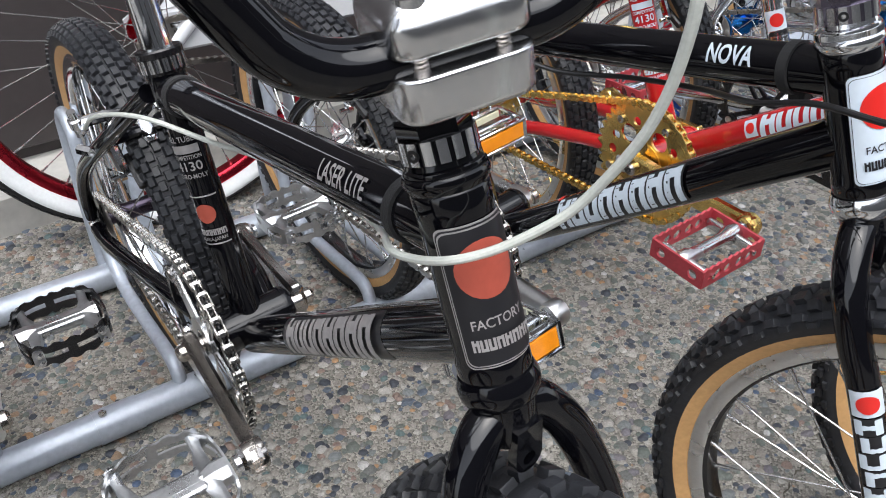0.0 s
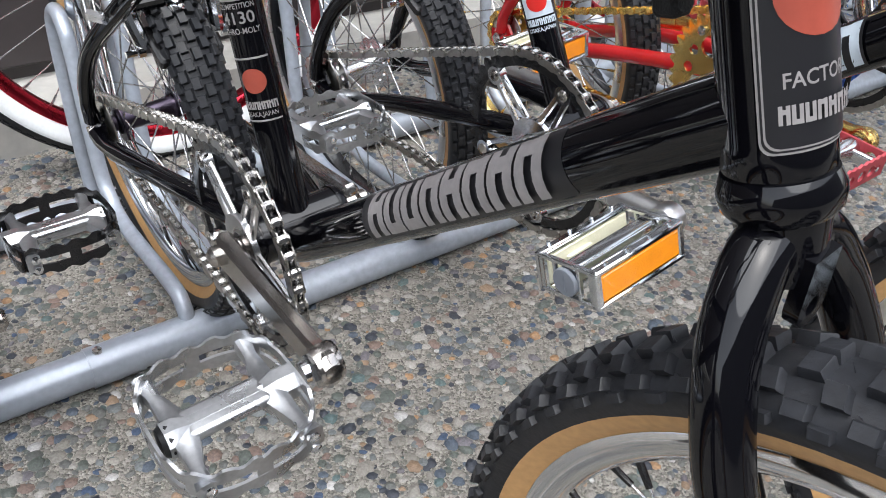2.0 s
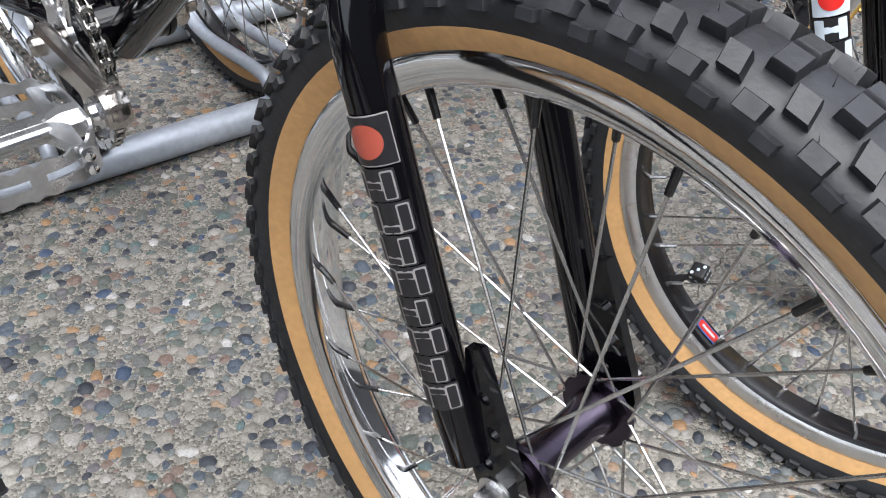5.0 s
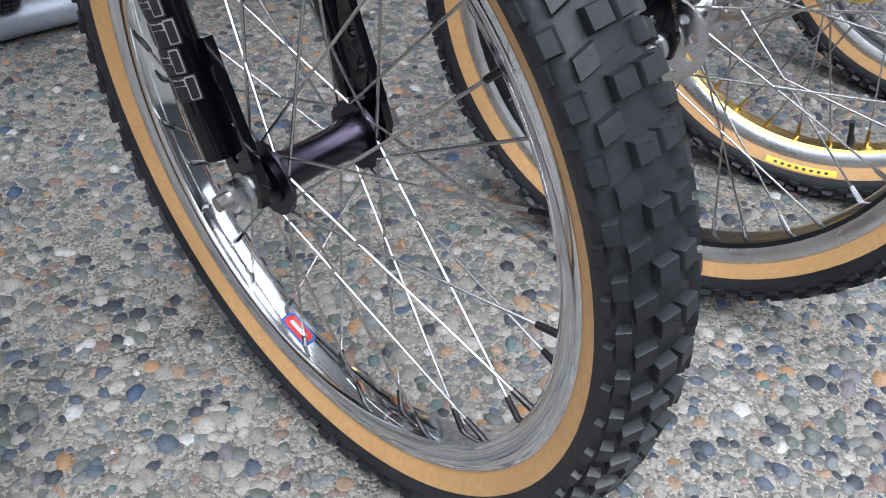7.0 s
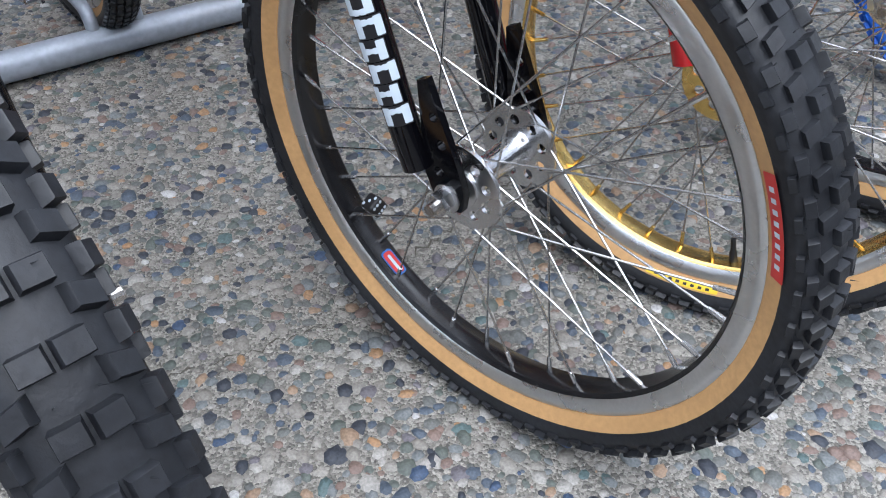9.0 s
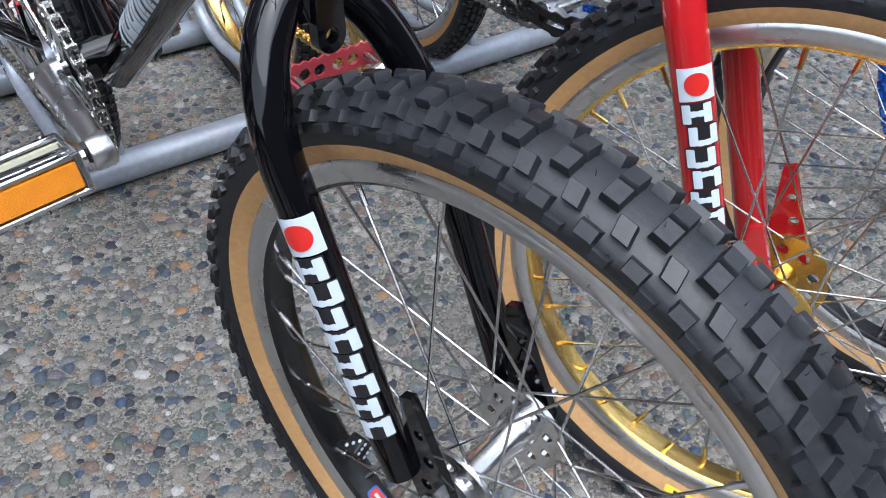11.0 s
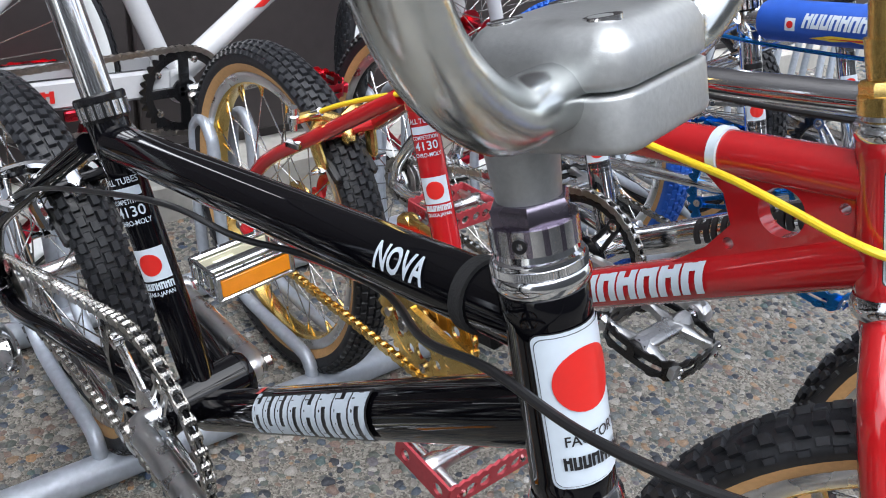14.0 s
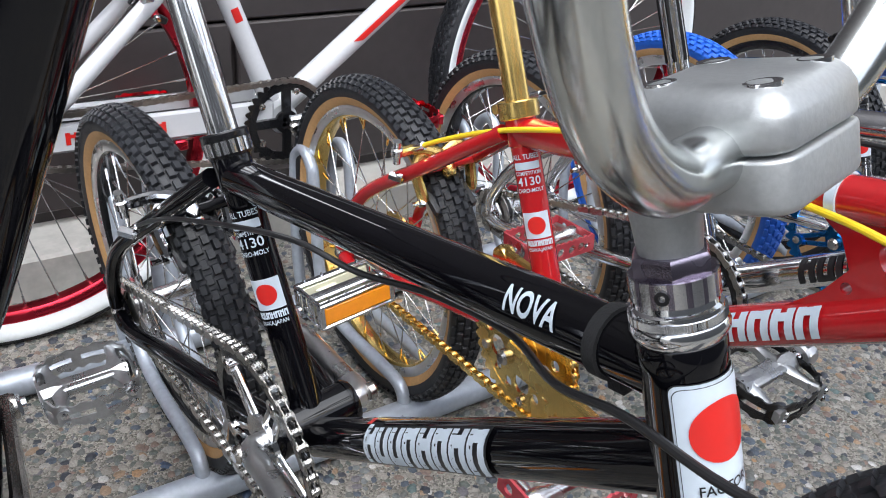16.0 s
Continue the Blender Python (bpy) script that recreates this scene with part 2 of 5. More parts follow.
# ---- mesh tools ----
class Geo:
    """Vertices and faces that gather into one mesh, each face with a material slot."""

    def __init__(self):
        self.v, self.f, self.m = [], [], []

    def add(self, verts, faces, mat=0):
        k = len(self.v)
        self.v += [tuple(p) for p in verts]
        self.f += [tuple(i + k for i in f) for f in faces]
        self.m += [mat] * len(faces)
        return self

    def tube(self, path, radius, seg=12, mat=0, caps=True, oval=1.0):
        pts = [Vector(p) for p in path]
        rad = radius if isinstance(radius, (list, tuple)) else [radius] * len(pts)
        d = [(pts[min(i + 1, len(pts) - 1)] - pts[max(i - 1, 0)]).normalized() for i in range(len(pts))]
        up = Vector((0, 0, 1)) if abs(d[0].z) < 0.9 else Vector((1, 0, 0))
        n = (up - d[0] * up.dot(d[0])).normalized()
        verts = []
        for i, p in enumerate(pts):
            n = (n - d[i] * n.dot(d[i])).normalized()
            s = d[i].cross(n)
            for j in range(seg):
                a = 2 * math.pi * j / seg
                verts.append(p + rad[i] * (math.cos(a) * n + oval * math.sin(a) * s))
        faces = [(i * seg + j, i * seg + (j + 1) % seg, (i + 1) * seg + (j + 1) % seg, (i + 1) * seg + j) for i in range(len(pts) - 1) for j in range(seg)]
        if caps:
            faces += [tuple(range(seg))[::-1], tuple((len(pts) - 1) * seg + j for j in range(seg))]
        return self.add(verts, faces, mat)

    def lathe(self, profile, m, seg=32, mat=0, closed=False, arc=None):
        """profile: (radius, height) pairs about the local z axis of m. closed: the profile is a ring."""
        k = len(profile)
        verts = []
        for j in range(seg):
            a = 2 * math.pi * j / seg
            verts += [m @ Vector((r * math.cos(a), r * math.sin(a), h)) for r, h in profile]
        faces, mats = [], []
        for j in range(seg):
            for i in range(k if closed else k - 1):
                faces.append((j * k + i, ((j + 1) % seg) * k + i, ((j + 1) % seg) * k + (i + 1) % k, j * k + (i + 1) % k))
                mats.append(mat[i] if isinstance(mat, (list, tuple)) else mat)
        if not closed:
            if profile[0][0] > 1e-5:
                faces.append(tuple(j * k for j in range(seg))[::-1])
                mats.append(mats[0])
            if profile[-1][0] > 1e-5:
                faces.append(tuple(j * k + k - 1 for j in range(seg)))
                mats.append(mats[-1])
        s = len(self.v)
        self.v += [tuple(p) for p in verts]
        self.f += [tuple(i + s for i in f) for f in faces]
        self.m += mats
        return self

    def box(self, m, sx, sy, sz, mat=0, b=0.0, taper=1.0):
        """A box with chamfered edges, centred on m. taper: the top's size against the bottom's."""
        hx, hy, hz = sx / 2, sy / 2, sz / 2
        b = min(b, hx * 0.8, hy * 0.8, hz * 0.8)
        if b <= 0:
            v = [(x * (taper if z > 0 else 1), y * (taper if z > 0 else 1), z) for z in (-hz, hz) for x, y in ((-hx, -hy), (hx, -hy), (hx, hy), (-hx, hy))]
            return self.add([m @ Vector(p) for p in v], [(3, 2, 1, 0), (4, 5, 6, 7), (0, 1, 5, 4), (1, 2, 6, 5), (2, 3, 7, 6), (3, 0, 4, 7)], mat)
        rings = [(-hz, -b), (-hz + b, 0), (hz - b, 0), (hz, -b)]
        v = []
        for z, o in rings:
            t = taper if z > 0 else 1
            x, y = (hx + o) * t, (hy + o) * t
            c = b
            v += [(x - c, -y, z), (x, -y + c, z), (x, y - c, z), (x - c, y, z), (-x + c, y, z), (-x, y - c, z), (-x, -y + c, z), (-x + c, -y, z)]
        f = [tuple(range(8))[::-1], tuple(range(24, 32))]
        f += [(r * 8 + j, r * 8 + (j + 1) % 8, r * 8 + 8 + (j + 1) % 8, r * 8 + 8 + j) for r in range(3) for j in range(8)]
        return self.add([m @ Vector(p) for p in v], f, mat)

    def rbox(self, m, sx, sy, sz, r, mat=0, n=5, top=None, slope=0.0):
        """A box with rounded edges. top: the rounding of its upper edge; slope: how far the top face drops to its front (+x)."""
        hx, hy, hz = sx / 2, sy / 2, sz / 2
        rt = r if top is None else top
        rb = min(r, 0.0035)
        rings = [(-hz + rb - rb * math.cos(radians(90 * j / 3)), rb - rb * math.sin(radians(90 * j / 3))) for j in range(4)]
        rings += [(hz - rt + rt * math.sin(radians(90 * j / n)), rt - rt * math.cos(radians(90 * j / n))) for j in range(n + 1)]
        v, k = [], 0
        for z, o in rings:
            ring = []
            q = max(r - o, 0.0008)
            for cx, cy, a in ((1, 1, 0), (-1, 1, 90), (-1, -1, 180), (1, -1, 270)):
                for j in range(n + 1):
                    t = radians(a + 90 * j / n)
                    ring.append((cx * (hx - o - q) + q * math.cos(t), cy * (hy - o - q) + q * math.sin(t), z))
            k = len(ring)
            v += [(x, y, w - (slope * (x / sx + 0.5) if w > 0 else 0)) for x, y, w in ring]
        f = [(i * k + j, i * k + (j + 1) % k, i * k + k + (j + 1) % k, i * k + k + j) for i in range(len(rings) - 1) for j in range(k)]
        f += [tuple(range(k))[::-1], tuple(range((len(rings) - 1) * k, len(rings) * k))]
        return self.add([m @ Vector(p) for p in v], f, mat)

    def plate(self, outline, m, thick, mat=0, holes=()):
        """A flat plate of the outline (x, y) of m, with round holes (x, y, r) cut by ring-shaped bridges."""
        bm = bmesh.new()
        loops = [list(outline)] + [[(hx + r * math.cos(-2 * math.pi * j / k), hy + r * math.sin(-2 * math.pi * j / k)) for j in range(k)] for hx, hy, r in holes for k in (28 if r > 0.01 else 12,)]
        edges = []
        for lp in loops:
            vs = [bm.verts.new((x, y, -thick / 2)) for x, y in lp]
            edges += [bm.edges.new((vs[i], vs[(i + 1) % len(vs)])) for i in range(len(vs))]
        bmesh.ops.triangle_fill(bm, edges=edges, use_beauty=True, use_dissolve=False)
        g = bmesh.ops.extrude_face_region(bm, geom=bm.faces[:])
        for x in g["geom"]:
            if isinstance(x, bmesh.types.BMVert):
                x.co.z += thick
        bmesh.ops.recalc_face_normals(bm, faces=bm.faces[:])
        bm.verts.index_update()
        self.add([m @ x.co for x in bm.verts], [tuple(x.index for x in f.verts) for f in bm.faces], mat)
        bm.free()
        return self

    def mesh(self, name, mats, smooth=True):
        me = bpy.data.meshes.new(name)
        me.from_pydata(self.v, [], self.f)
        for x in mats:
            me.materials.append(x)
        me.polygons.foreach_set("material_index", self.m)
        bm = bmesh.new()
        bm.from_mesh(me)
        bmesh.ops.recalc_face_normals(bm, faces=bm.faces[:])
        if smooth:
            for f in bm.faces:
                f.smooth = True
            for e in bm.edges:
                if len(e.link_faces) == 2 and e.calc_face_angle(0) > 0.6:
                    e.smooth = False
        bm.to_mesh(me)
        bm.free()
        return me


def part(name, geo, mats, parent, label="", smooth=True):
    """One mesh object under a thing or a part; geo may be a mesh that is shared."""
    mats = mats if isinstance(mats, (list, tuple)) else [mats]
    me = geo if isinstance(geo, bpy.types.Mesh) else geo.mesh(name, mats, smooth)
    ob = new(name, me)
    ob.parent = parent
    return tagged(ob, label)


def thing(name, label, category, group="", m=None):
    ob = new(name)
    ob.empty_display_size = 0.1
    if m is not None:
        ob.matrix_world = m
    return tagged(ob, label, category, group)


def along(p, q, up=(0, 0, 1)):
    """A pose at p whose z axis points to q; its x axis leans to up."""
    z = (Vector(q) - Vector(p)).normalized()
    u = Vector(up)
    x = (u - z * u.dot(z)).normalized()
    y = z.cross(x)
    return Matrix.Translation(p) @ Matrix((x, y, z)).transposed().to_4x4()


def spline(pts, n=8):
    """Points on a Catmull-Rom curve through pts."""
    p = [Vector(x) for x in pts]
    p = [2 * p[0] - p[1]] + p + [2 * p[-1] - p[-2]]
    out = []
    for i in range(1, len(p) - 2):
        for j in range(n):
            t = j / n
            out.append(0.5 * (2 * p[i] + (p[i + 1] - p[i - 1]) * t + (2 * p[i - 1] - 5 * p[i] + 4 * p[i + 1] - p[i + 2]) * t * t + (3 * p[i] - p[i - 1] - 3 * p[i + 1] + p[i + 2]) * t ** 3))
    return out + [p[-2]]


def wrap(m, radius):
    """A map from flat (s, h) to a tube's skin: s round it, h along it; the tube runs along z of m, s = 0 faces its x axis."""
    return lambda s, h, lift=0.0: m @ Vector(((radius + lift) * math.cos(s / radius), (radius + lift) * math.sin(s / radius), h))


def patch(geo, at, outline, mat=0, lift=0.0004, cuts=6):
    """A thin film with an outline (s, h), star-shaped about its middle, laid on a skin."""
    cs, ch = sum(p[0] for p in outline) / len(outline), sum(p[1] for p in outline) / len(outline)
    fine = []
    for i, a in enumerate(outline):
        b = outline[(i + 1) % len(outline)]
        k = max(1, int(math.hypot(b[0] - a[0], b[1] - a[1]) / 0.004))
        fine += [(a[0] + (b[0] - a[0]) * j / k, a[1] + (b[1] - a[1]) * j / k) for j in range(k)]
    verts = [at(cs, ch, lift)]
    for r in range(1, cuts + 1):
        verts += [at(cs + (s - cs) * r / cuts, ch + (h - ch) * r / cuts, lift) for s, h in fine]
    k = len(fine)
    faces = [(0, 1 + j, 1 + (j + 1) % k) for j in range(k)]
    faces += [(1 + r * k + j, 1 + (r + 1) * k + j, 1 + (r + 1) * k + (j + 1) % k, 1 + r * k + (j + 1) % k) for r in range(cuts - 1) for j in range(k)]
    return geo.add(verts, faces, mat)


def disc_outline(s, h, r, n=28):
    return [(s + r * math.cos(2 * math.pi * j / n), h + r * math.sin(2 * math.pi * j / n)) for j in range(n)]


def rounded(s, h, w, t, r, n=4):
    out = []
    for cx, cy, a in ((w / 2 - r, t / 2 - r, 0), (-w / 2 + r, t / 2 - r, 90), (-w / 2 + r, -t / 2 + r, 180), (w / 2 - r, -t / 2 + r, 270)):
        out += [(s + cx + r * math.cos(radians(a + 90 * j / n)), h + cy + r * math.sin(radians(a + 90 * j / n))) for j in range(n + 1)]
    return out


LETTERS = {}


def words(geo, at, text, s, h, size, turn=0.0, mat=0, lift=0.0009, wide=1.0, bold=0.012):
    """Lettering in the built-in font on a skin, centred at (s, h); turn: degrees in the film's plane."""
    if (text, bold) not in LETTERS:
        cu = bpy.data.curves.new("lettering", "FONT")
        cu.body, cu.align_x, cu.align_y, cu.size, cu.resolution_u, cu.offset = text, "CENTER", "CENTER", 1.0, 3, bold
        ob = bpy.data.objects.new("lettering", cu)
        me = ob.to_mesh()
        bm = bmesh.new()
        bm.from_mesh(me)
        bmesh.ops.triangulate(bm, faces=bm.faces[:])
        for _ in range(3):
            bmesh.ops.subdivide_edges(bm, edges=[e for e in bm.edges if e.calc_length() > 0.16], cuts=1)
            bmesh.ops.triangulate(bm, faces=bm.faces[:])
        bm.verts.index_update()
        LETTERS[text, bold] = ([tuple(v.co) for v in bm.verts], [tuple(v.index for v in f.verts) for f in bm.faces])
        bm.free()
        ob.to_mesh_clear()
        bpy.data.objects.remove(ob)
    v, f = LETTERS[text, bold]
    c, w = math.cos(radians(turn)), math.sin(radians(turn))
    pts = [at(s + size * (wide * x * c - y * w), h + size * (wide * x * w + y * c), lift) for x, y, _ in v]
    return geo.add(pts, f, mat)


def lettering(parent, mats, at, s, h, length, tall, count=8, turn=0.0, slant=0.25, gap=0.10, lift=0.0007, edge=None, first=0.0):
    """A maker's mark as a row of plain slotted blocks, each one a film of its own. first: how much taller the first block is."""
    step = length / count
    c, w = math.cos(radians(turn)), math.sin(radians(turn))

    def spot(x, y):
        x += slant * y
        return s + x * c - y * w, h + x * w + y * c
    for i in range(count):
        x0, x1 = -length / 2 + i * step, -length / 2 + (i + 1 - gap) * step
        t, b = tall * (0.5 + first) if i == 0 else tall / 2, -tall / 2
        bar = 0.36 * (x1 - x0)
        mid = (0.05, -0.5, -0.5, 0.22, 0.0, 0.22, 0.10, 0.22)[i % 8] * tall
        hi = min(mid + 0.26 * tall, t)
        g = Geo()
        if edge is not None:
            k = 0.075 * tall
            patch(g, at, [spot(x0 - k, b - k), spot(x1 + k, b - k), spot(x1 + k, t + k), spot(x0 - k, t + k)], edge, lift - 0.0003, 3)
        for q in ([(x0, b), (x0 + bar, b), (x0 + bar, t), (x0, t)], [(x1 - bar, b), (x1, b), (x1, min(t, tall / 2)), (x1 - bar, min(t, tall / 2))], [(x0 + 0.6 * bar, mid), (x1 - 0.6 * bar, mid), (x1 - 0.6 * bar, hi), (x0 + 0.6 * bar, hi)]):
            patch(g, at, [spot(*p) for p in q], 0, lift, 2)
            lift += 0.00006
        part("letter", g, mats, parent)


# ---- the setting ----
def grounds():
    g = Geo().box(pose(0, 0, -0.1), 240, 240, 0.2)
    ob = new("ground", g.mesh("ground", [M["ground"]], False))
    tagged(ob, "exposed-aggregate concrete paving of grey and brown pebbles", "paving", kind="structure")
    rng = np.random.default_rng(4)
    spots = []
    for x0, x1, y0, y1, d in ((-0.75, 1.45, -1.35, 0.60, 0.0118), (1.45, 3.2, -1.35, 0.60, 0.0145), (-1.6, -0.75, -1.35, 0.60, 0.0145)):
        gx, gy = np.meshgrid(np.arange(x0, x1, d), np.arange(y0, y1, d * 0.87))
        gx = gx + (np.arange(gx.shape[0])[:, None] % 2) * d / 2
        n = gx.size
        r = d * np.clip(rng.lognormal(-0.60, 0.27, n), 0.28, 0.92)
        spots.append(np.c_[gx.ravel() + rng.normal(0, d * 0.22, n), gy.ravel() + rng.normal(0, d * 0.22, n), r])
        k = n // 2 if d < 0.014 else 0
        spots.append(np.c_[rng.uniform(x0, x1, k), rng.uniform(y0, y1, k), rng.uniform(0.0016, 0.0034, k)])
    s = np.concatenate(spots)
    crack = ((-0.25, -0.545), (-0.125, -0.566), (-0.02, -0.585), (0.11, -0.578), (0.258, -0.602), (0.344, -0.590), (0.45, -0.560), (0.559, -0.532), (0.631, -0.507), (0.677, -0.487),
             (0.76, -0.440), (0.839, -0.413), (0.92, -0.417), (1.06, -0.423), (1.168, -0.374), (1.177, -0.26), (1.16, -0.10))
    gap = np.full(len(s), 9.0)
    for (ax, ay), (bx, by) in zip(crack[:-1], crack[1:]):
        k = np.clip(((s[:, 0] - ax) * (bx - ax) + (s[:, 1] - ay) * (by - ay)) / ((bx - ax) ** 2 + (by - ay) ** 2), 0, 1)
        gap = np.minimum(gap, np.hypot(s[:, 0] - ax - k * (bx - ax), s[:, 1] - ay - k * (by - ay)))
    patchy = np.sin(31 * s[:, 0] + 2.5 * np.sin(23 * s[:, 1])) * np.sin(27 * s[:, 1] + 2 * np.sin(19 * s[:, 0]))
    s = s[(gap > 0.0025 + 0.45 * s[:, 2]) & (rng.random(len(s)) < 0.86 + 0.22 * patchy)]
    c = spline([(x, y, 0.0) for x, y in crack], 22)
    g = Geo()
    v = []
    for p in c:
        j, w = rng.normal(0, 0.0032), max(0.0, 0.0018 * rng.random() - 0.0002)
        v += [(p.x, p.y + j - w, 0.0009), (p.x, p.y + j + w, 0.0009)] if p.x < 1.12 else [(p.x + j + w, p.y, 0.0009), (p.x + j - w, p.y, 0.0009)]
    g.add(v, [(2 * i, 2 * i + 1, 2 * i + 3, 2 * i + 2) for i in range(len(c) - 1)])
    tagged(new("crack", g.mesh("crack", [M["dirt"]], False)), "thin dark crack running through the pebble paving", "crack", kind="structure")
    n = len(s)
    a = np.arange(7) * 2 * np.pi / 7
    turn, flat = rng.uniform(0, np.pi, n), rng.uniform(0.62, 1.0, n)
    rise = s[:, 2] * rng.uniform(0.22, 0.50, n)
    tilt = rng.normal(0, 0.12, (n, 2))
    P = np.zeros((n, 15, 3))
    for k, (rad, hgt) in enumerate(((1.0, -0.25), (0.72, 0.72))):
        wob = 1 + rng.normal(0, 0.13, (n, 7))
        ex, ey = rad * wob * np.cos(a), rad * wob * np.sin(a) * flat[:, None]
        P[:, k * 7:k * 7 + 7, 0] = s[:, 2:3] * (ex * np.cos(turn)[:, None] - ey * np.sin(turn)[:, None])
        P[:, k * 7:k * 7 + 7, 1] = s[:, 2:3] * (ex * np.sin(turn)[:, None] + ey * np.cos(turn)[:, None])
        P[:, k * 7:k * 7 + 7, 2] = hgt * rise[:, None]
    P[:, 14, 2] = rise
    P[:, :, 2] += P[:, :, 0] * tilt[:, :1] + P[:, :, 1] * tilt[:, 1:] - 0.0007
    P[:, :, :2] += s[:, None, :2]
    j = np.arange(7)
    k = (j + 1) % 7
    quads = np.stack([j, k, k + 7, j + 7], 1)
    tris = np.stack([j + 7, k + 7, np.full(7, 14)], 1)
    base = np.arange(n)[:, None] * 15
    loops = np.concatenate([(base[:, :, None] + quads[None]).reshape(n, -1), (base[:, :, None] + tris[None]).reshape(n, -1)], 1).ravel()
    sizes = np.tile(np.r_[np.full(7, 4), np.full(7, 3)], n)
    me = bpy.data.meshes.new("pebbles")
    me.vertices.add(n * 15)
    me.vertices.foreach_set("co", P.ravel().astype(np.float32))
    me.loops.add(len(loops))
    me.loops.foreach_set("vertex_index", loops.astype(np.int32))
    me.polygons.add(len(sizes))
    me.polygons.foreach_set("loop_start", np.r_[0, np.cumsum(sizes)[:-1]].astype(np.int32))
    me.polygons.foreach_set("use_smooth", np.ones(len(sizes), bool))
    me.materials.append(M["pebble"])
    me.update(calc_edges=True)
    ob = new("pebbles", me)
    tagged(ob, "small rounded grey, tan and rust pebbles set in paving", "pebbles", kind="stuff")


WALL_Y = 0.556


def walls():
    m = pose(0.6, WALL_Y, 0)
    w = new("wall_north", Geo().box(m @ pose(0, 0.22, 1.75), 16, 0.2, 3.5).mesh("wall_north", [M["siding"]], False))
    tagged(w, "dark brown metal-clad building wall above a concrete plinth", "wall", kind="structure")
    p = new("plinth", Geo().box(m @ pose(0, 0.075, 0.0), 16, 0.15, 0.15, b=0.006).mesh("plinth", [M["plinth"]]))
    tagged(p, "smooth pale concrete plinth along the wall foot", "plinth", kind="structure")
    # added out of view: a dark backdrop for the paint and chrome to reflect
    f = new("backdrop_south", Geo().box(pose(0, -6.5, 2.1), 30, 0.3, 4.2).mesh("backdrop_south", [M["facing"]], False))
    tagged(f, "plain dark grey backdrop, unseen, added to darken reflections", "wall", kind="structure")
    panel = Geo().box(pose(0, 0, 0), 2.39, 0.018, 0.296, b=0.004).mesh("panel", [M["siding"]])
    for i in range(6):
        for j in range(11):
            o = new("panel", panel)
            o.parent = w
            o.matrix_world = m @ pose(-6 + 2.4 * (i + 0.5 * (j % 2)), 0.1085, 0.10 + 0.148 + 0.3 * j)


def rack():
    r = thing("bicycle_rack", "grey painted tubular steel floor rack with wheel hoops", "bike rack")
    for y in (0.0, 0.31):
        part("rail", Geo().tube([(-1.2, y, 0.025), (3.4, y, 0.025)], 0.0205, 20), M["rack"], r)
    for x in (-0.113, 0.76, 1.62):
        part("sleeve", Geo().tube([(x, 0, 0.025), (x + 0.055, 0, 0.025)], 0.0222, 20), M["rack"], r)
        part("bolt", Geo().lathe([(0.0, 0.0), (0.005, 0.0), (0.005, 0.004), (0.0, 0.005)], pose(x + 0.012, -0.004, 0.046), 8), M["nickel"], r)
    path = [(0, 0.0, 0.03), (0, 0.012, 0.058), (0, 0.045, 0.066), (0, 0.18, 0.06), (0, 0.235, 0.075), (0, 0.265, 0.120), (0, 0.285, 0.252), (0, 0.296, 0.282), (0, 0.318, 0.296),
            (0, 0.34, 0.284), (0, 0.350, 0.252), (0, 0.345, 0.12), (0, 0.33, 0.05), (0, 0.318, 0.03)]
    hoop = Geo().tube(spline(path, 6), 0.0092, 12).mesh("hoop", [M["rack"]])
    for i in range(-2, 10):
        for dx in (0.0, 0.061):
            o = part("hoop", hoop, M["rack"], r)
            o.location = (0.2855 * i + dx, 0, 0)


# ---- wheels ----
SPIN = Matrix.Rotation(radians(-90), 4, "X")


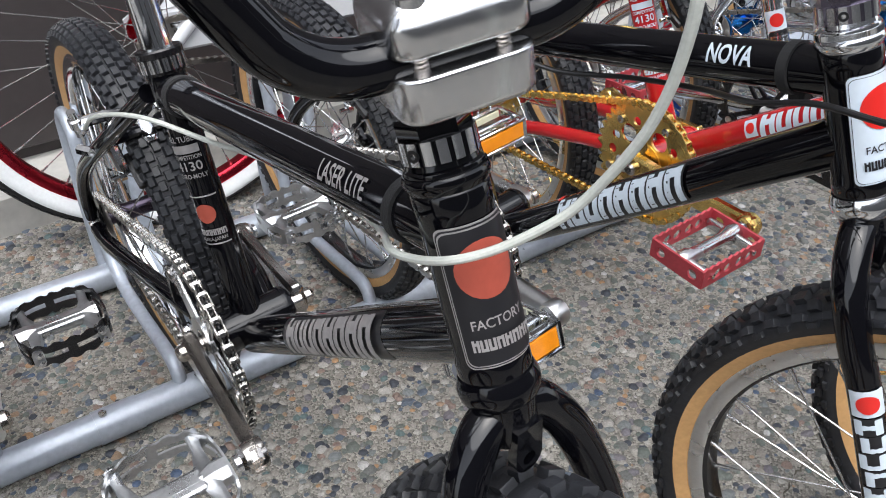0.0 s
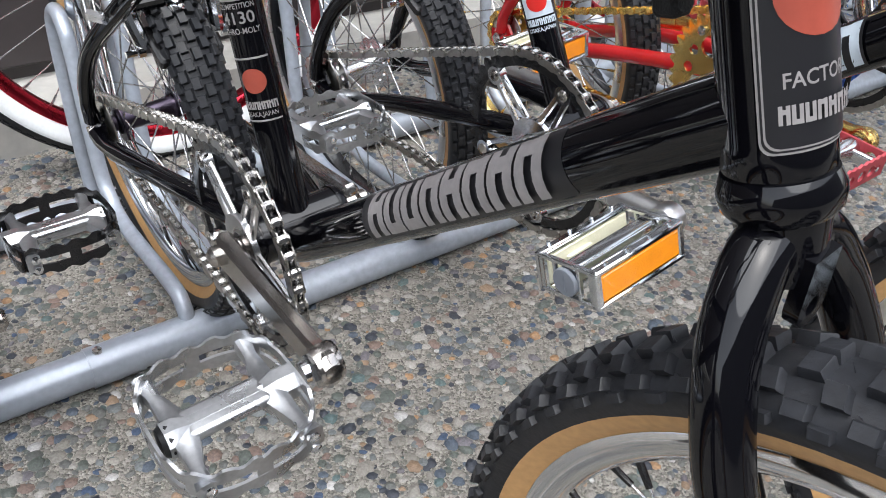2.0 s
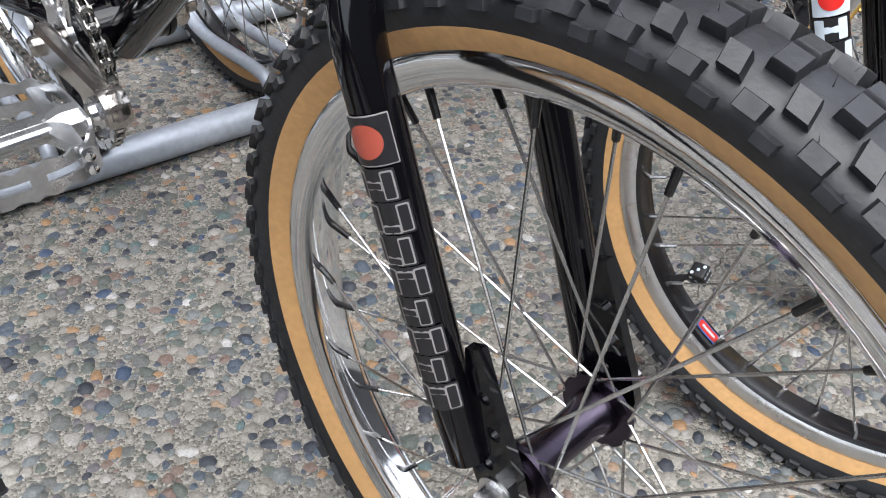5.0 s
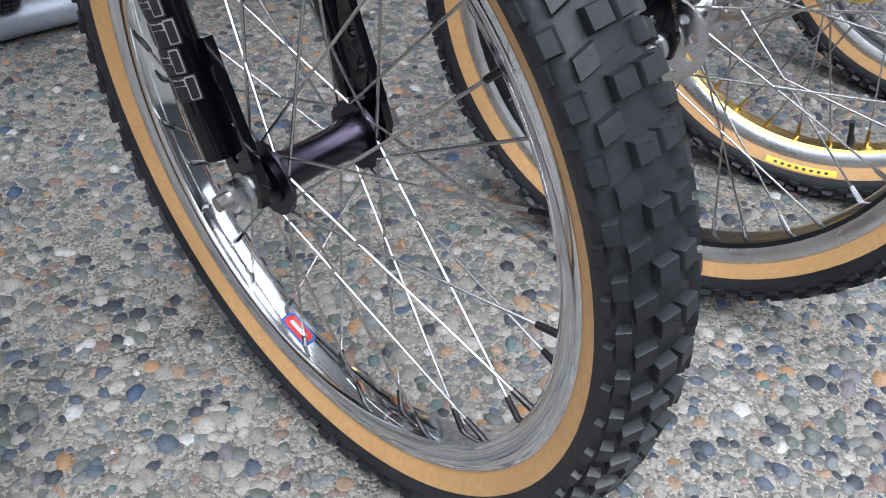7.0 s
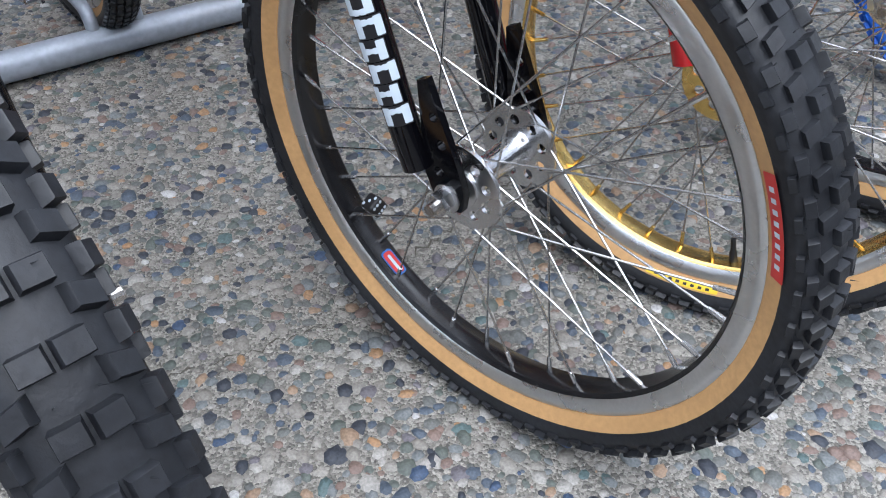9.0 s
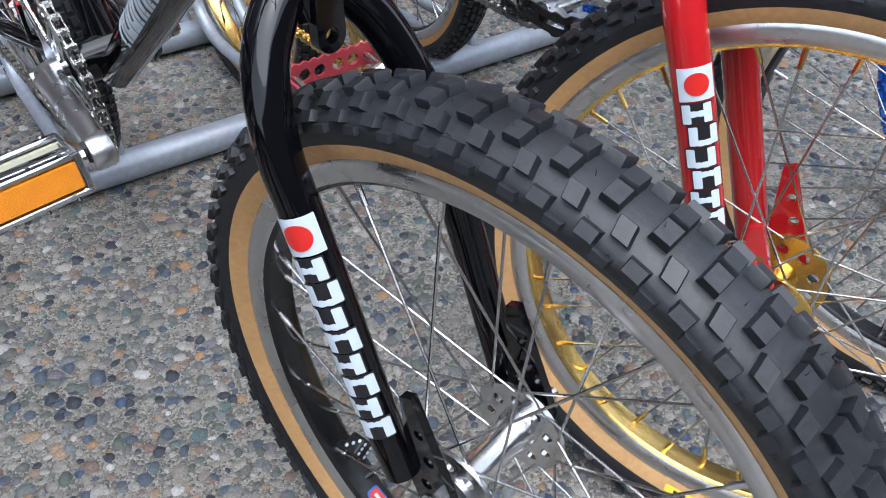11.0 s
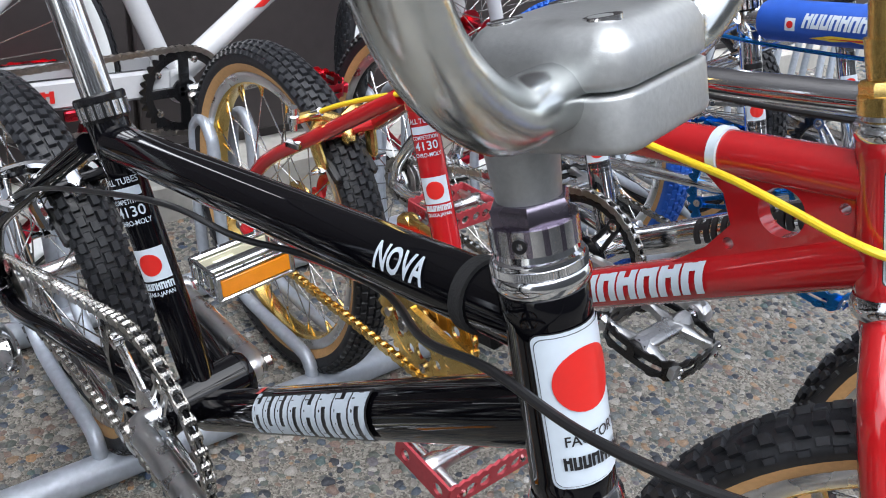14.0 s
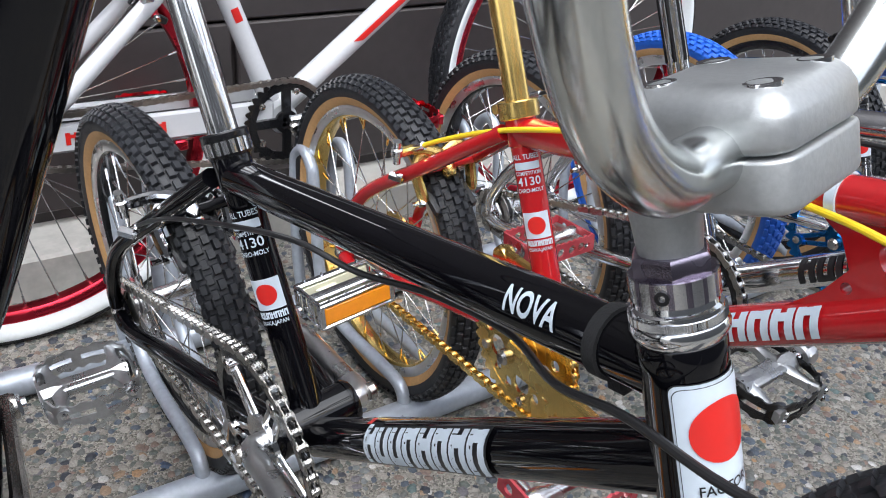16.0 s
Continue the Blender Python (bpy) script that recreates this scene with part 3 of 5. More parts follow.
def tyre_geo(R, half, knob, side, rows=74, slick=False, fine=False):
    """The carcass (slot 0 rubber, 1 sidewall) and its tread blocks."""
    g, blocks = Geo(), Geo()
    Rs, a = R - 0.0185, 0.0185 - knob
    prof, mats = [], []
    prof += [(R - 0.040, -0.0128), (R - 0.0340, -0.0178), (R - 0.0272, half * -0.87)]
    mats += [1, 1, 1 if slick else 0]
    for k in range(15):
        p = radians(-112 + 224 * k / 14)
        prof.append((Rs + a * math.cos(p), half * math.sin(p)))
        mats.append(1 if slick and abs(-112 + 224 * (k + 0.5) / 14) > 72 else 0)
    prof += [(R - 0.0272, half * 0.87), (R - 0.0340, 0.0178), (R - 0.040, 0.0128)]
    mats = mats[:-1] + [mats[2], 1, 1, 1]
    g.lathe(prof, SPIN, 96, mats, closed=True)

    def at(th, p, up):
        r, h = Rs + (a + up) * math.cos(p), (half + up) * math.sin(p)
        return SPIN @ Vector((r * math.cos(th), r * math.sin(th), h))

    def block(th, p, dt, dp, up, skew=0.0):
        v = []
        for u, k in ((-0.001, 1.08), (up * 0.86, 0.95), (up, 0.86)):
            v += [at(th + k * dt * sx + skew * sy, p + k * dp * sy, u) for sx, sy in ((-1, -1), (1, -1), (1, 1), (-1, 1))]
        f = [(8, 9, 10, 11)] + [(r * 4 + j, r * 4 + (j + 1) % 4, r * 4 + 4 + (j + 1) % 4, r * 4 + 4 + j) for r in (0, 1) for j in range(4)]
        blocks.add(v, f, 0)
    if slick:
        for i in range(rows):
            th = 2 * math.pi * i / rows
            for q in range(-3, 4):
                block(th + (q % 2) * math.pi / rows, radians(15 * q), 0.30 * 2 * math.pi / rows, radians(5.5), knob)
    elif fine:
        for i in range(rows):
            th, st = 2 * math.pi * i / rows, 2 * math.pi / rows
            for q in range(-3, 4):
                block(th + (q % 2) * st / 2, radians(22 * q), 0.34 * st, radians(8.6), knob * (1 if abs(q) < 3 else 0.9))
    else:
        for i in range(rows):
            th, st = 2 * math.pi * i / rows, 2 * math.pi / rows
            for q in (-1, 1):
                if i % 2 == 0:
                    block(th, radians(13.6 * q), 0.39 * st, radians(11.4), knob)
                else:
                    block(th, radians(38 * q), 0.37 * st, radians(11.6), knob, 0.10 * st * q)
                if i % 2 == 0:
                    block(th + 0.1 * st, radians(61 * q), 0.42 * st, radians(9), knob * 0.95)
                else:
                    block(th - 0.1 * st, radians(82 * q), 0.38 * st, radians(8), knob * 0.6)
                for p, up in ((13.8, knob), (50, knob * 0.2), (72, 0.001))[i % 3:i % 3 + 1]:
                    w = th + (0.1 if i % 2 else -0.2) * st
                    blocks.add([at(w, radians(p * q), up - 0.001), at(w + 0.0022, radians(p * q), up - 0.001), at(w, radians(p * q) + 0.022, up - 0.001), at(w + 0.004 * q, radians(p * q + 3), up + 0.0036)], [(0, 1, 3), (1, 2, 3), (2, 0, 3)], 0)
    return g, blocks


TYRES, SPOKES, RIMS = {}, {}, {}


def spoke_mesh(side, way, Rh, Rr, flange, mat, nip):
    key = (side, way, Rh, Rr, flange, mat.name, nip.name)
    if key not in SPOKES:
        a = radians(62) * way
        p = Vector((Rh * math.cos(a), side * flange, Rh * math.sin(a)))
        q = Vector((Rr, side * 0.004, 0))
        d = (q - p).normalized()
        g = Geo().tube([p - d * 0.002, q], 0.00095, 6, 0).tube([q - d * 0.014, q + d * 0.004], [0.0018, 0.0022], 8, 1)
        SPOKES[key] = g.mesh("spoke", [mat, nip])
    return SPOKES[key]


def wheel(name, parent, m, R=0.245, rim="chrome", tyre="rubber", side="tan", hub="hubdark", spoke="steel", nipple="dark", count=36, half=0.0245, knob=0.0052, slick=False,
          label="", nut=0.0515, flange=0.031, hub_r=0.022, inner=None, start=0.0, rows=74, fine=False):
    rr = R - 0.0415
    key = (rim, rr, inner)
    if key not in RIMS:
        w = 0.0148
        lip = [(rr + 0.003, -w), (rr + 0.0005, -w - 0.0010), (rr - 0.0025, -w - 0.0007), (rr - 0.0065, -w + 0.0005), (rr - 0.0105, -w + 0.0022)]
        prof = lip + [(rr - 0.0135, -0.0098), (rr - 0.0145, -0.004), (rr - 0.0145, 0.004), (rr - 0.0135, 0.0098)] + [(r, -h) for r, h in lip[::-1]]
        prof += [(rr + 0.003, w - 0.003), (rr - 0.002, w - 0.003), (rr - 0.002, -w + 0.003), (rr + 0.003, -w + 0.003)]
        mats = [0] * 4 + [1] * 5 + [0] * 9
        RIMS[key] = Geo().lathe(prof, SPIN, 96, mats, closed=True).mesh("rim", [M[rim], M[inner or rim]])
    wh = part(name, RIMS[key], None, parent, label)
    wh.matrix_basis = m
    key = (R, half, knob, tyre, side, slick, rows, fine)
    if key not in TYRES:
        g, blocks = tyre_geo(R, half, knob, 80, rows, slick, fine)
        TYRES[key] = g.mesh("tyre", [M[tyre], M[side]]), blocks.mesh("tread", [M[tyre]])
    ty = part("tyre", TYRES[key][0], None, wh, {"rubber": "knobbly black tyre with tan sidewall", "bluerubber": "bright blue knobbly tyre with tan wall"}.get(tyre, "tyre"))
    tread = tagged(part("tread", TYRES[key][1], None, wh), kind="stuff")
    ty.rotation_euler = tread.rotation_euler = (0, start, 0)
    fr = flange
    hg = Geo().lathe([(0.007, -0.046), (0.009, -0.046), (0.009, -0.036), (0.014, -0.0345), (0.0135, -0.026), (0.0115, -0.018), (0.0108, 0), (0.0115, 0.018), (0.0135, 0.026), (0.014, 0.0345), (0.009, 0.036), (0.009, 0.046), (0.007, 0.046)], SPIN, 24)
    for s in (-1, 1):
        out = [(hub_r * 1.22 * math.cos(2 * math.pi * j / 40), hub_r * 1.22 * math.sin(2 * math.pi * j / 40)) for j in range(40)]
        k = 9 if hub_r > 0.026 else 0
        holes = [(hub_r * 0.82 * math.cos(2 * math.pi * (j + 0.5) / max(k, 1)), hub_r * 0.82 * math.sin(2 * math.pi * (j + 0.5) / max(k, 1)), hub_r * 0.15) for j in range(k)]
        hg.plate(out, SPIN @ pose(0, 0, s * fr), 0.0032, 0, holes)
    part("hub", hg, M[hub], wh)
    part("axle", Geo().tube([(0, -0.066, 0), (0, 0.066, 0)], 0.0045, 10), M["nickel"], wh)
    for s in (-1, 1):
        q = SPIN @ pose(0, 0, s * (nut + 0.0065))
        part("axle_nut", Geo().lathe([(0.0, -0.0055), (0.0085, -0.0055), (0.0088, -0.004), (0.0088, 0.004), (0.0078, 0.0055), (0.0, 0.0055)], q, 6).lathe([(0.0, -0.001), (0.0108, -0.001), (0.0108, 0.001), (0.0, 0.001)], SPIN @ pose(0, 0, s * nut), 20), M["alloy"], wh)
    for i in range(count):
        th = 2 * math.pi * i / count
        s, way = (1 if i % 2 else -1), (1 if (i // 2) % 2 else -1)
        o = part("spoke", spoke_mesh(s, way, hub_r, rr - 0.0145, fr, M[spoke], M[nipple]), None, wh)
        o.rotation_euler = (0, th, 0)
    return wh


# ---- drive train and pedals ----
def cage_pedal(parent, m, cage="alloy", body="alloy", name="pedal", label=""):
    """A rat-trap pedal: an oval toothed cage round an X-shaped body. The axle runs along y."""
    g = Geo().lathe([(0.0, -0.040), (0.0125, -0.040), (0.0128, -0.033), (0.0090, -0.024), (0.0085, 0.024), (0.0125, 0.034), (0.0120, 0.048), (0.0, 0.048)], SPIN @ pose(0, 0, 0, 0, 0, 22.5), 8)
    g.rbox(pose(0, 0, 0.0035), 0.0250, 0.056, 0.0085, 0.004)
    for sx in (-1, 1):
        for sy in (-1, 1):
            v = []
            for x, y, w, t in ((0.0, 0.028, 0.0095, 0.0085), (0.012, 0.0295, 0.0075, 0.0066), (0.032, 0.0325, 0.0042, 0.0050), (0.0495, 0.0345, 0.0058, 0.0092)):
                v += [(sx * x, sy * y + w, -t * 0.8), (sx * x, sy * y + w, t * 0.75), (sx * x, sy * y + w * 0.5, t), (sx * x, sy * y - w * 0.5, t), (sx * x, sy * y - w, t * 0.75), (sx * x, sy * y - w, -t * 0.8)]
            f = [(6 * i + k, 6 * i + (k + 1) % 6, 6 * i + 6 + (k + 1) % 6, 6 * i + 6 + k) for i in range(3) for k in range(6)]
            g.add(v, f + [tuple(range(6)), tuple(range(18, 24))])
    pd = part(name, g, M[body], parent, label)
    pd.matrix_basis = m @ Matrix.Scale(0.93, 4)
    c = Geo()
    n = 112

    w = np.linspace(0, 2 * np.pi, 1801)
    rx, ry = 0.0525 * np.sign(np.cos(w)) * np.abs(np.cos(w)) ** 0.60, 0.048 * np.sign(np.sin(w)) * np.abs(np.sin(w)) ** 0.68
    run = np.r_[0, np.cumsum(np.hypot(np.diff(rx), np.diff(ry)))]

    def ring(t):
        k = run[-1] * (t % n) / n
        return float(np.interp(k, run, rx)), float(np.interp(k, run, ry))
    for z0, z1, tooth in ((0.0034, 0.0104, 1), (-0.0104, -0.0034, -1)):
        v = []
        for t in range(n):
            x, y = ring(t)
            k = 0.0030 * (0, 0.3, 1, 1, 0.8, 0.2)[t % 6] if abs(x) > 0.02 else 0.0006
            zt, zb = (z1 + k, z0) if tooth > 0 else (z1, z0 - k)
            sc = 1 - 0.042
            v += [(x, y, zb), (x, y, zt), (x * sc, y * sc, zt), (x * sc, y * sc, zb)]
        f = [(t * 4 + j, ((t + 1) % n) * 4 + j, ((t + 1) % n) * 4 + (j + 1) % 4, t * 4 + (j + 1) % 4) for t in range(n) for j in range(4)]
        c.add(v, f)
    for t in range(0, n, 14):
        v = []
        for k in range(-3, 4):
            x, y = ring(t + k * 0.55)
            v += [(x * 0.999, y * 0.999, -0.0042), (x * 0.999, y * 0.999, 0.0042), (x * 0.958, y * 0.958, 0.0042), (x * 0.958, y * 0.958, -0.0042)]
        c.add(v, [(i * 4 + j, i * 4 + 4 + j, i * 4 + 4 + (j + 1) % 4, i * 4 + (j + 1) % 4) for i in range(6) for j in range(4)] + [(0, 1, 2, 3), (24, 25, 26, 27)])
    part("cage", c, M[cage], pd)
    part("end_cap", Geo().lathe([(0, 0), (0.0115, 0), (0.012, 0.004), (0.009, 0.009), (0.0, 0.010)], SPIN @ pose(0, 0, -0.034) @ pose(0, 0, 0, 180), 16), M["plastic"], pd)
    for sx in (-1, 1):
        for sy in (-1, 1):
            for z in (-0.005, 0.005):
                part("rivet", Geo().lathe([(0, 0), (0.0036, 0), (0.0036, 0.0016), (0.0, 0.0026)], pose(sx * 0.0520, sy * 0.033, z, 0, 90 * sx, 0), 10), M["chrome"], pd)
    return pd


def block_pedal(parent, m, name="pedal", label=""):
    """A squared metal pedal: a bright centre bar, open sides and amber reflectors fore and aft."""
    g = Geo().rbox(pose(0, 0, 0.001), 0.0165, 0.089, 0.0215, 0.0045)
    hx = 0.0275
    for sy in (-1, 1):
        for z in (-0.0135, 0.0135):
            g.box(pose(0, sy * 0.0445, z), 2 * hx, 0.0045, 0.0042, b=0.001)
        for x, w in ((-hx + 0.003, 0.006), (hx - 0.003, 0.006), (-0.0115, 0.003), (0.0115, 0.003)):
            g.box(pose(x, sy * 0.0445, 0), w, 0.0040, 0.026, b=0.0006)
    for s in (-1, 1):
        for z in (-0.0135, 0.0135):
            g.box(pose(s * (hx - 0.001), 0, z), 0.0078, 0.0935, 0.0046, b=0.0012)
            g.box(pose(s * (hx - 0.006), 0, z * 1.04), 0.0028, 0.088, 0.0026, b=0.0006)
            for y in (-0.034, -0.012, 0.012, 0.034):
                g.lathe([(0, 0), (0.0017, 0), (0.0015, 0.003), (0, 0.0034)], pose(s * hx, y, z + math.copysign(0.0018, z), 0 if z > 0 else 180), 8)
        for y in (-0.0440, 0.0440):
            g.box(pose(s * hx, y, 0), 0.0055, 0.0060, 0.028, b=0.0012)
    pd = part(name, g, M["clearbody"], parent, label)
    pd.matrix_basis = m
    for s in (-1, 1):
        part("reflector", Geo().box(pose(s * (hx + 0.0002), 0, 0), 0.0042, 0.082, 0.0205, b=0.001), M["amber"], pd, "amber reflector")
        part("backing", Geo().box(pose(s * (hx - 0.0050), 0, 0), 0.0042, 0.086, 0.0222, b=0.001).box(pose(s * (hx - 0.0085), 0.012 * s, 0.000), 0.004, 0.026, 0.010, b=0.001), M["lens"], pd)
    part("end_cap", Geo().lathe([(0, 0), (0.0112, 0), (0.0112, 0.0022), (0.0104, 0.003), (0, 0.003)], SPIN @ pose(0, 0, -0.0462) @ pose(0, 0, 0, 180), 20).box(SPIN @ pose(0, 0, -0.0494), 0.0015, 0.018, 0.0006), M["grey"], pd)
    return pd


def frame_pedal(parent, m, name="pedal", label=""):
    """A rectangular pierced cage round a bright axle body."""
    g = Geo().lathe([(0, -0.046), (0.0085, -0.046), (0.0105, -0.042), (0.0105, -0.030), (0.0075, -0.022), (0.0070, 0.022), (0.0105, 0.032), (0.0105, 0.048), (0, 0.048)], SPIN, 20)
    for y in (-0.036, 0.036):
        g.rbox(pose(0, y, 0), 0.060, 0.0075, 0.0125, 0.003)
    pd = part(name, g, M["alloy"], parent, label)
    pd.matrix_basis = m
    for s in (-1, 1):
        out = [(-0.046 + 0.0046 * j, 0.0108 + (0.0024 if j % 2 else 0)) for j in range(21)] + [(0.046, -0.0108), (-0.046, -0.0108)]
        holes = [(x, 0, r) for x, r in ((-0.036, 0.0026), (-0.024, 0.0058), (-0.009, 0.0058), (0.009, 0.0058), (0.024, 0.0058), (0.036, 0.0026))]
        part("cage", Geo().plate(out, pose(s * 0.0335, 0, 0, 90, 0, 90), 0.0026, 0, holes), M["pinkred"], pd)
        part("cage", Geo().plate([(-0.0335, -0.0108), (0.0335, -0.0108), (0.0335, 0.0108), (-0.0335, 0.0108)], pose(0, s * 0.0455, 0, 90), 0.0026, 0, [(-0.021, 0, 0.0058), (0.021, 0, 0.0058)]), M["pinkred"], pd)
        for y in (-0.036, 0.036):
            part("rivet", Geo().lathe([(0, 0), (0.0030, 0), (0.0030, 0.0014), (0.0, 0.0022)], pose(s * 0.0348, y * 0.87, 0.0, 0, 90 * s, 0), 10), M["chrome"], pd)
    return pd


def crank_arm(parent, bb, end, y0, y1, mat, name="crank_arm", label="", round_arm=False):
    """An arm in the plane of the wheels from the spindle to the pedal's eye; y0, y1: its side offset at either end."""
    p, q = Vector((bb[0], y0, bb[1])), Vector((end[0], y1, end[1]))
    d = (q - p).normalized()
    g = Geo()
    if round_arm:
        g.tube(spline([p + Vector((0, 0.012 if y0 < 0 else -0.012, 0)), p + d * 0.006, p + d * 0.05, q - d * 0.03, q], 5), [0.011] * 8 + [0.0105] * 12 + [0.0098], 14)
    else:
        s = Vector((0, 0, 1))
        s = (s - d * s.dot(d)).normalized()
        w = Vector((0, 1, 0))
        v, f = [], []
        for t, a, b in ((-0.02, 0.5, 0.7), (-0.012, 0.92, 1), (0.0, 1.05, 1), (0.02, 0.95, 1), (0.5, 0.74, 0.85), (0.93, 0.70, 0.85), (1.0, 0.82, 0.95), (1.05, 0.7, 0.9), (1.075, 0.35, 0.7)):
            c = p + (q - p) * t
            hx, hy = 0.0165 * a, 0.0072 * b
            v += [c + s * hx * x + w * hy * y for x, y in ((-1, -0.5), (-0.75, -1), (0.75, -1), (1, -0.5), (1, 0.5), (0.75, 1), (-0.75, 1), (-1, 0.5))]
        n = len(v) // 8
        f = [(i * 8 + j, i * 8 + (j + 1) % 8, i * 8 + 8 + (j + 1) % 8, i * 8 + 8 + j) for i in range(n - 1) for j in range(8)] + [tuple(range(8))[::-1], tuple(range(n * 8 - 8, n * 8))]
        g.add(v, f)
    arm = part(name, g, M[mat], parent, label)
    sgn = -1 if y0 < 0 else 1
    part("crank_bolt", Geo().lathe([(0.0, 0.0), (0.0085, 0.0), (0.0085, 0.006), (0.0055, 0.009), (0.0, 0.009)], along(p + Vector((0, sgn * 0.006, 0)), p + Vector((0, sgn * 0.1, 0)), (1, 0, 0)), 16), M["nickel"], arm)
    part("pedal_eye", Geo().lathe([(0.0, -0.008), (0.0125, -0.008), (0.0135, -0.005), (0.0135, 0.005), (0.0125, 0.0085), (0.0, 0.0085)], along(q, q + Vector((0, sgn * 0.1, 0)), (1, 0, 0)), 22), M[mat], arm)
    part("pedal_axle", Geo().tube([q, q + Vector((0, sgn * 0.016, 0))], [0.009, 0.0075], 12).lathe([(0.0, 0.006), (0.0105, 0.006), (0.0105, 0.012), (0, 0.012)], along(q, q + Vector((0, sgn * 0.1, 0)), (1, 0, 0)), 6), M["chrome"], arm)
    return arm


LINKS = {}


def drivetrain(parent, bb, rear, ring="dark", spider="alloy", chain="chainsteel", teeth=44, cog=16, y=-0.046, style="arms", angle=10.0, detail=True):
    r1, r2 = teeth * 0.0127 / (2 * math.pi), cog * 0.0127 / (2 * math.pi)
    c1, c2 = Vector((bb[0], y, bb[1])), Vector((rear[0], y, rear[1]))
    m = Matrix.Translation(c1) @ Matrix.Rotation(radians(angle), 4, "Y") @ SPIN
    g = Geo()
    n = teeth * 4
    prof = []
    for t in range(n):
        a = 2 * math.pi * t / n
        ro = r1 + (0.0042, 0.0015, -0.0032, 0.0015)[t % 4]
        prof.append((a, ro))
    inner = r1 - 0.0135
    v = []
    for a, ro in prof:
        for rr, z in ((inner, -0.0019), (r1 - 0.006, -0.0019), (ro, -0.0009), (ro, 0.0009), (r1 - 0.006, 0.0019), (inner, 0.0019)):
            v.append(m @ Vector((rr * math.cos(a), rr * math.sin(a), z)))
    f = [(t * 6 + j, ((t + 1) % n) * 6 + j, ((t + 1) % n) * 6 + (j + 1) % 6, t * 6 + (j + 1) % 6) for t in range(n) for j in range(6)]
    g.add(v, f)
    if style == "disc":
        k = 60
        out = [((inner + 0.001) * math.cos(2 * math.pi * j / k), (inner + 0.001) * math.sin(2 * math.pi * j / k)) for j in range(k)]
        holes = [(q * math.cos(2 * math.pi * (j + h) / 5), q * math.sin(2 * math.pi * (j + h) / 5), w) for j in range(5) for h, q, w in ((0, 0.041, 0.0125), (0.34, 0.053, 0.0062), (0.66, 0.053, 0.0062))]
        g.plate(out, m, 0.0034, 0, holes)
    elif style == "cross":
        for j in range(4):
            g.box(m @ Matrix.Rotation(radians(90 * j), 4, "Z") @ pose(inner / 2, 0, 0), inner, 0.0155, 0.005, b=0.001)
        g.lathe([(inner - 0.002, -0.0024), (r1 - 0.005, -0.0024), (r1 - 0.005, 0.0024), (inner - 0.002, 0.0024)], m, 60, closed=True)
    cr = part("chainring", g, M[ring], parent)
    hub = 0.019 if style == "cross" else 0.027
    sp = Geo().lathe([(0.012, -0.003), (hub, -0.0025), (hub, 0.0025), (0.012, 0.003)], m, 30, closed=True)
    if style == "arms":
        for j in range(5):
            q = m @ Matrix.Rotation(2 * math.pi * j / 5, 4, "Z")
            arm = Geo().lathe([(0, -0.004), (0.009, -0.004), (0.009, 0.004), (0, 0.004)], q @ pose(inner - 0.0025, 0, 0), 14)
            for s in (-1, 1):
                arm.box(q @ pose(0.046, s * 0.0062, 0.001, 0, 0, s * -4), 0.055, 0.0065, 0.0045, b=0.0012)
            part("spider_arm", arm, M[spider], cr)
    part("spider", sp, M[spider], cr)
    for j in range(5):
        part("ring_bolt", Geo().lathe([(0, -0.0035), (0.0055, -0.0035), (0.0055, 0.0045), (0.0035, 0.0055), (0, 0.0045)], m @ Matrix.Rotation(2 * math.pi * j / 5, 4, "Z") @ pose(inner - 0.002, 0, 0, 180), 12), M["nickel"], cr)
    cg = Geo().lathe([(0.010, -0.003), (r2 - 0.003, -0.002), (r2 + 0.002, -0.0008), (r2 + 0.002, 0.0008), (r2 - 0.003, 0.002), (0.010, 0.003)], Matrix.Translation(c2) @ SPIN, 32, closed=True)
    part("sprocket", cg, M["chainsteel"], parent)
    # the chain: two straights and two arcs in the ring's plane
    D = c2 - c1
    L, al = D.length, math.atan2(D.z, D.x)
    be = math.acos((r1 - r2) / L)
    pts = []

    def arc(c, r, a0, a1):
        k = max(3, int(abs(a1 - a0) * r / 0.004))
        return [Vector((c.x + r * math.cos(a0 + (a1 - a0) * i / k), y, c.z + r * math.sin(a0 + (a1 - a0) * i / k))) for i in range(k + 1)]
    pts += arc(c1, r1, al - be, al + be - 2 * math.pi)
    pts += arc(c2, r2, al + be - 2 * math.pi, al - be - 2 * math.pi)
    pts.append(pts[0])
    run = [0.0]
    for i in range(1, len(pts)):
        run.append(run[-1] + (pts[i] - pts[i - 1]).length)
    count = 2 * round(run[-1] / 0.0127 / 2)

    def point(s):
        s %= run[-1]
        i = max(0, min(len(run) - 2, int(np.searchsorted(run, s)) - 1))
        return pts[i].lerp(pts[i + 1], (s - run[i]) / max(run[i + 1] - run[i], 1e-9))
    pitch = run[-1] / count
    rollers = Geo()
    ends = [point(i * pitch) for i in range(count)]
    for p in ends:
        rollers.tube([p - Vector((0, 0.0046, 0)), p + Vector((0, 0.0046, 0))], 0.0041, 8)
    ch = part("chain", rollers, M["roller"] if chain == "chainsteel" else M[chain], parent)
    if not detail:
        plates = Geo()
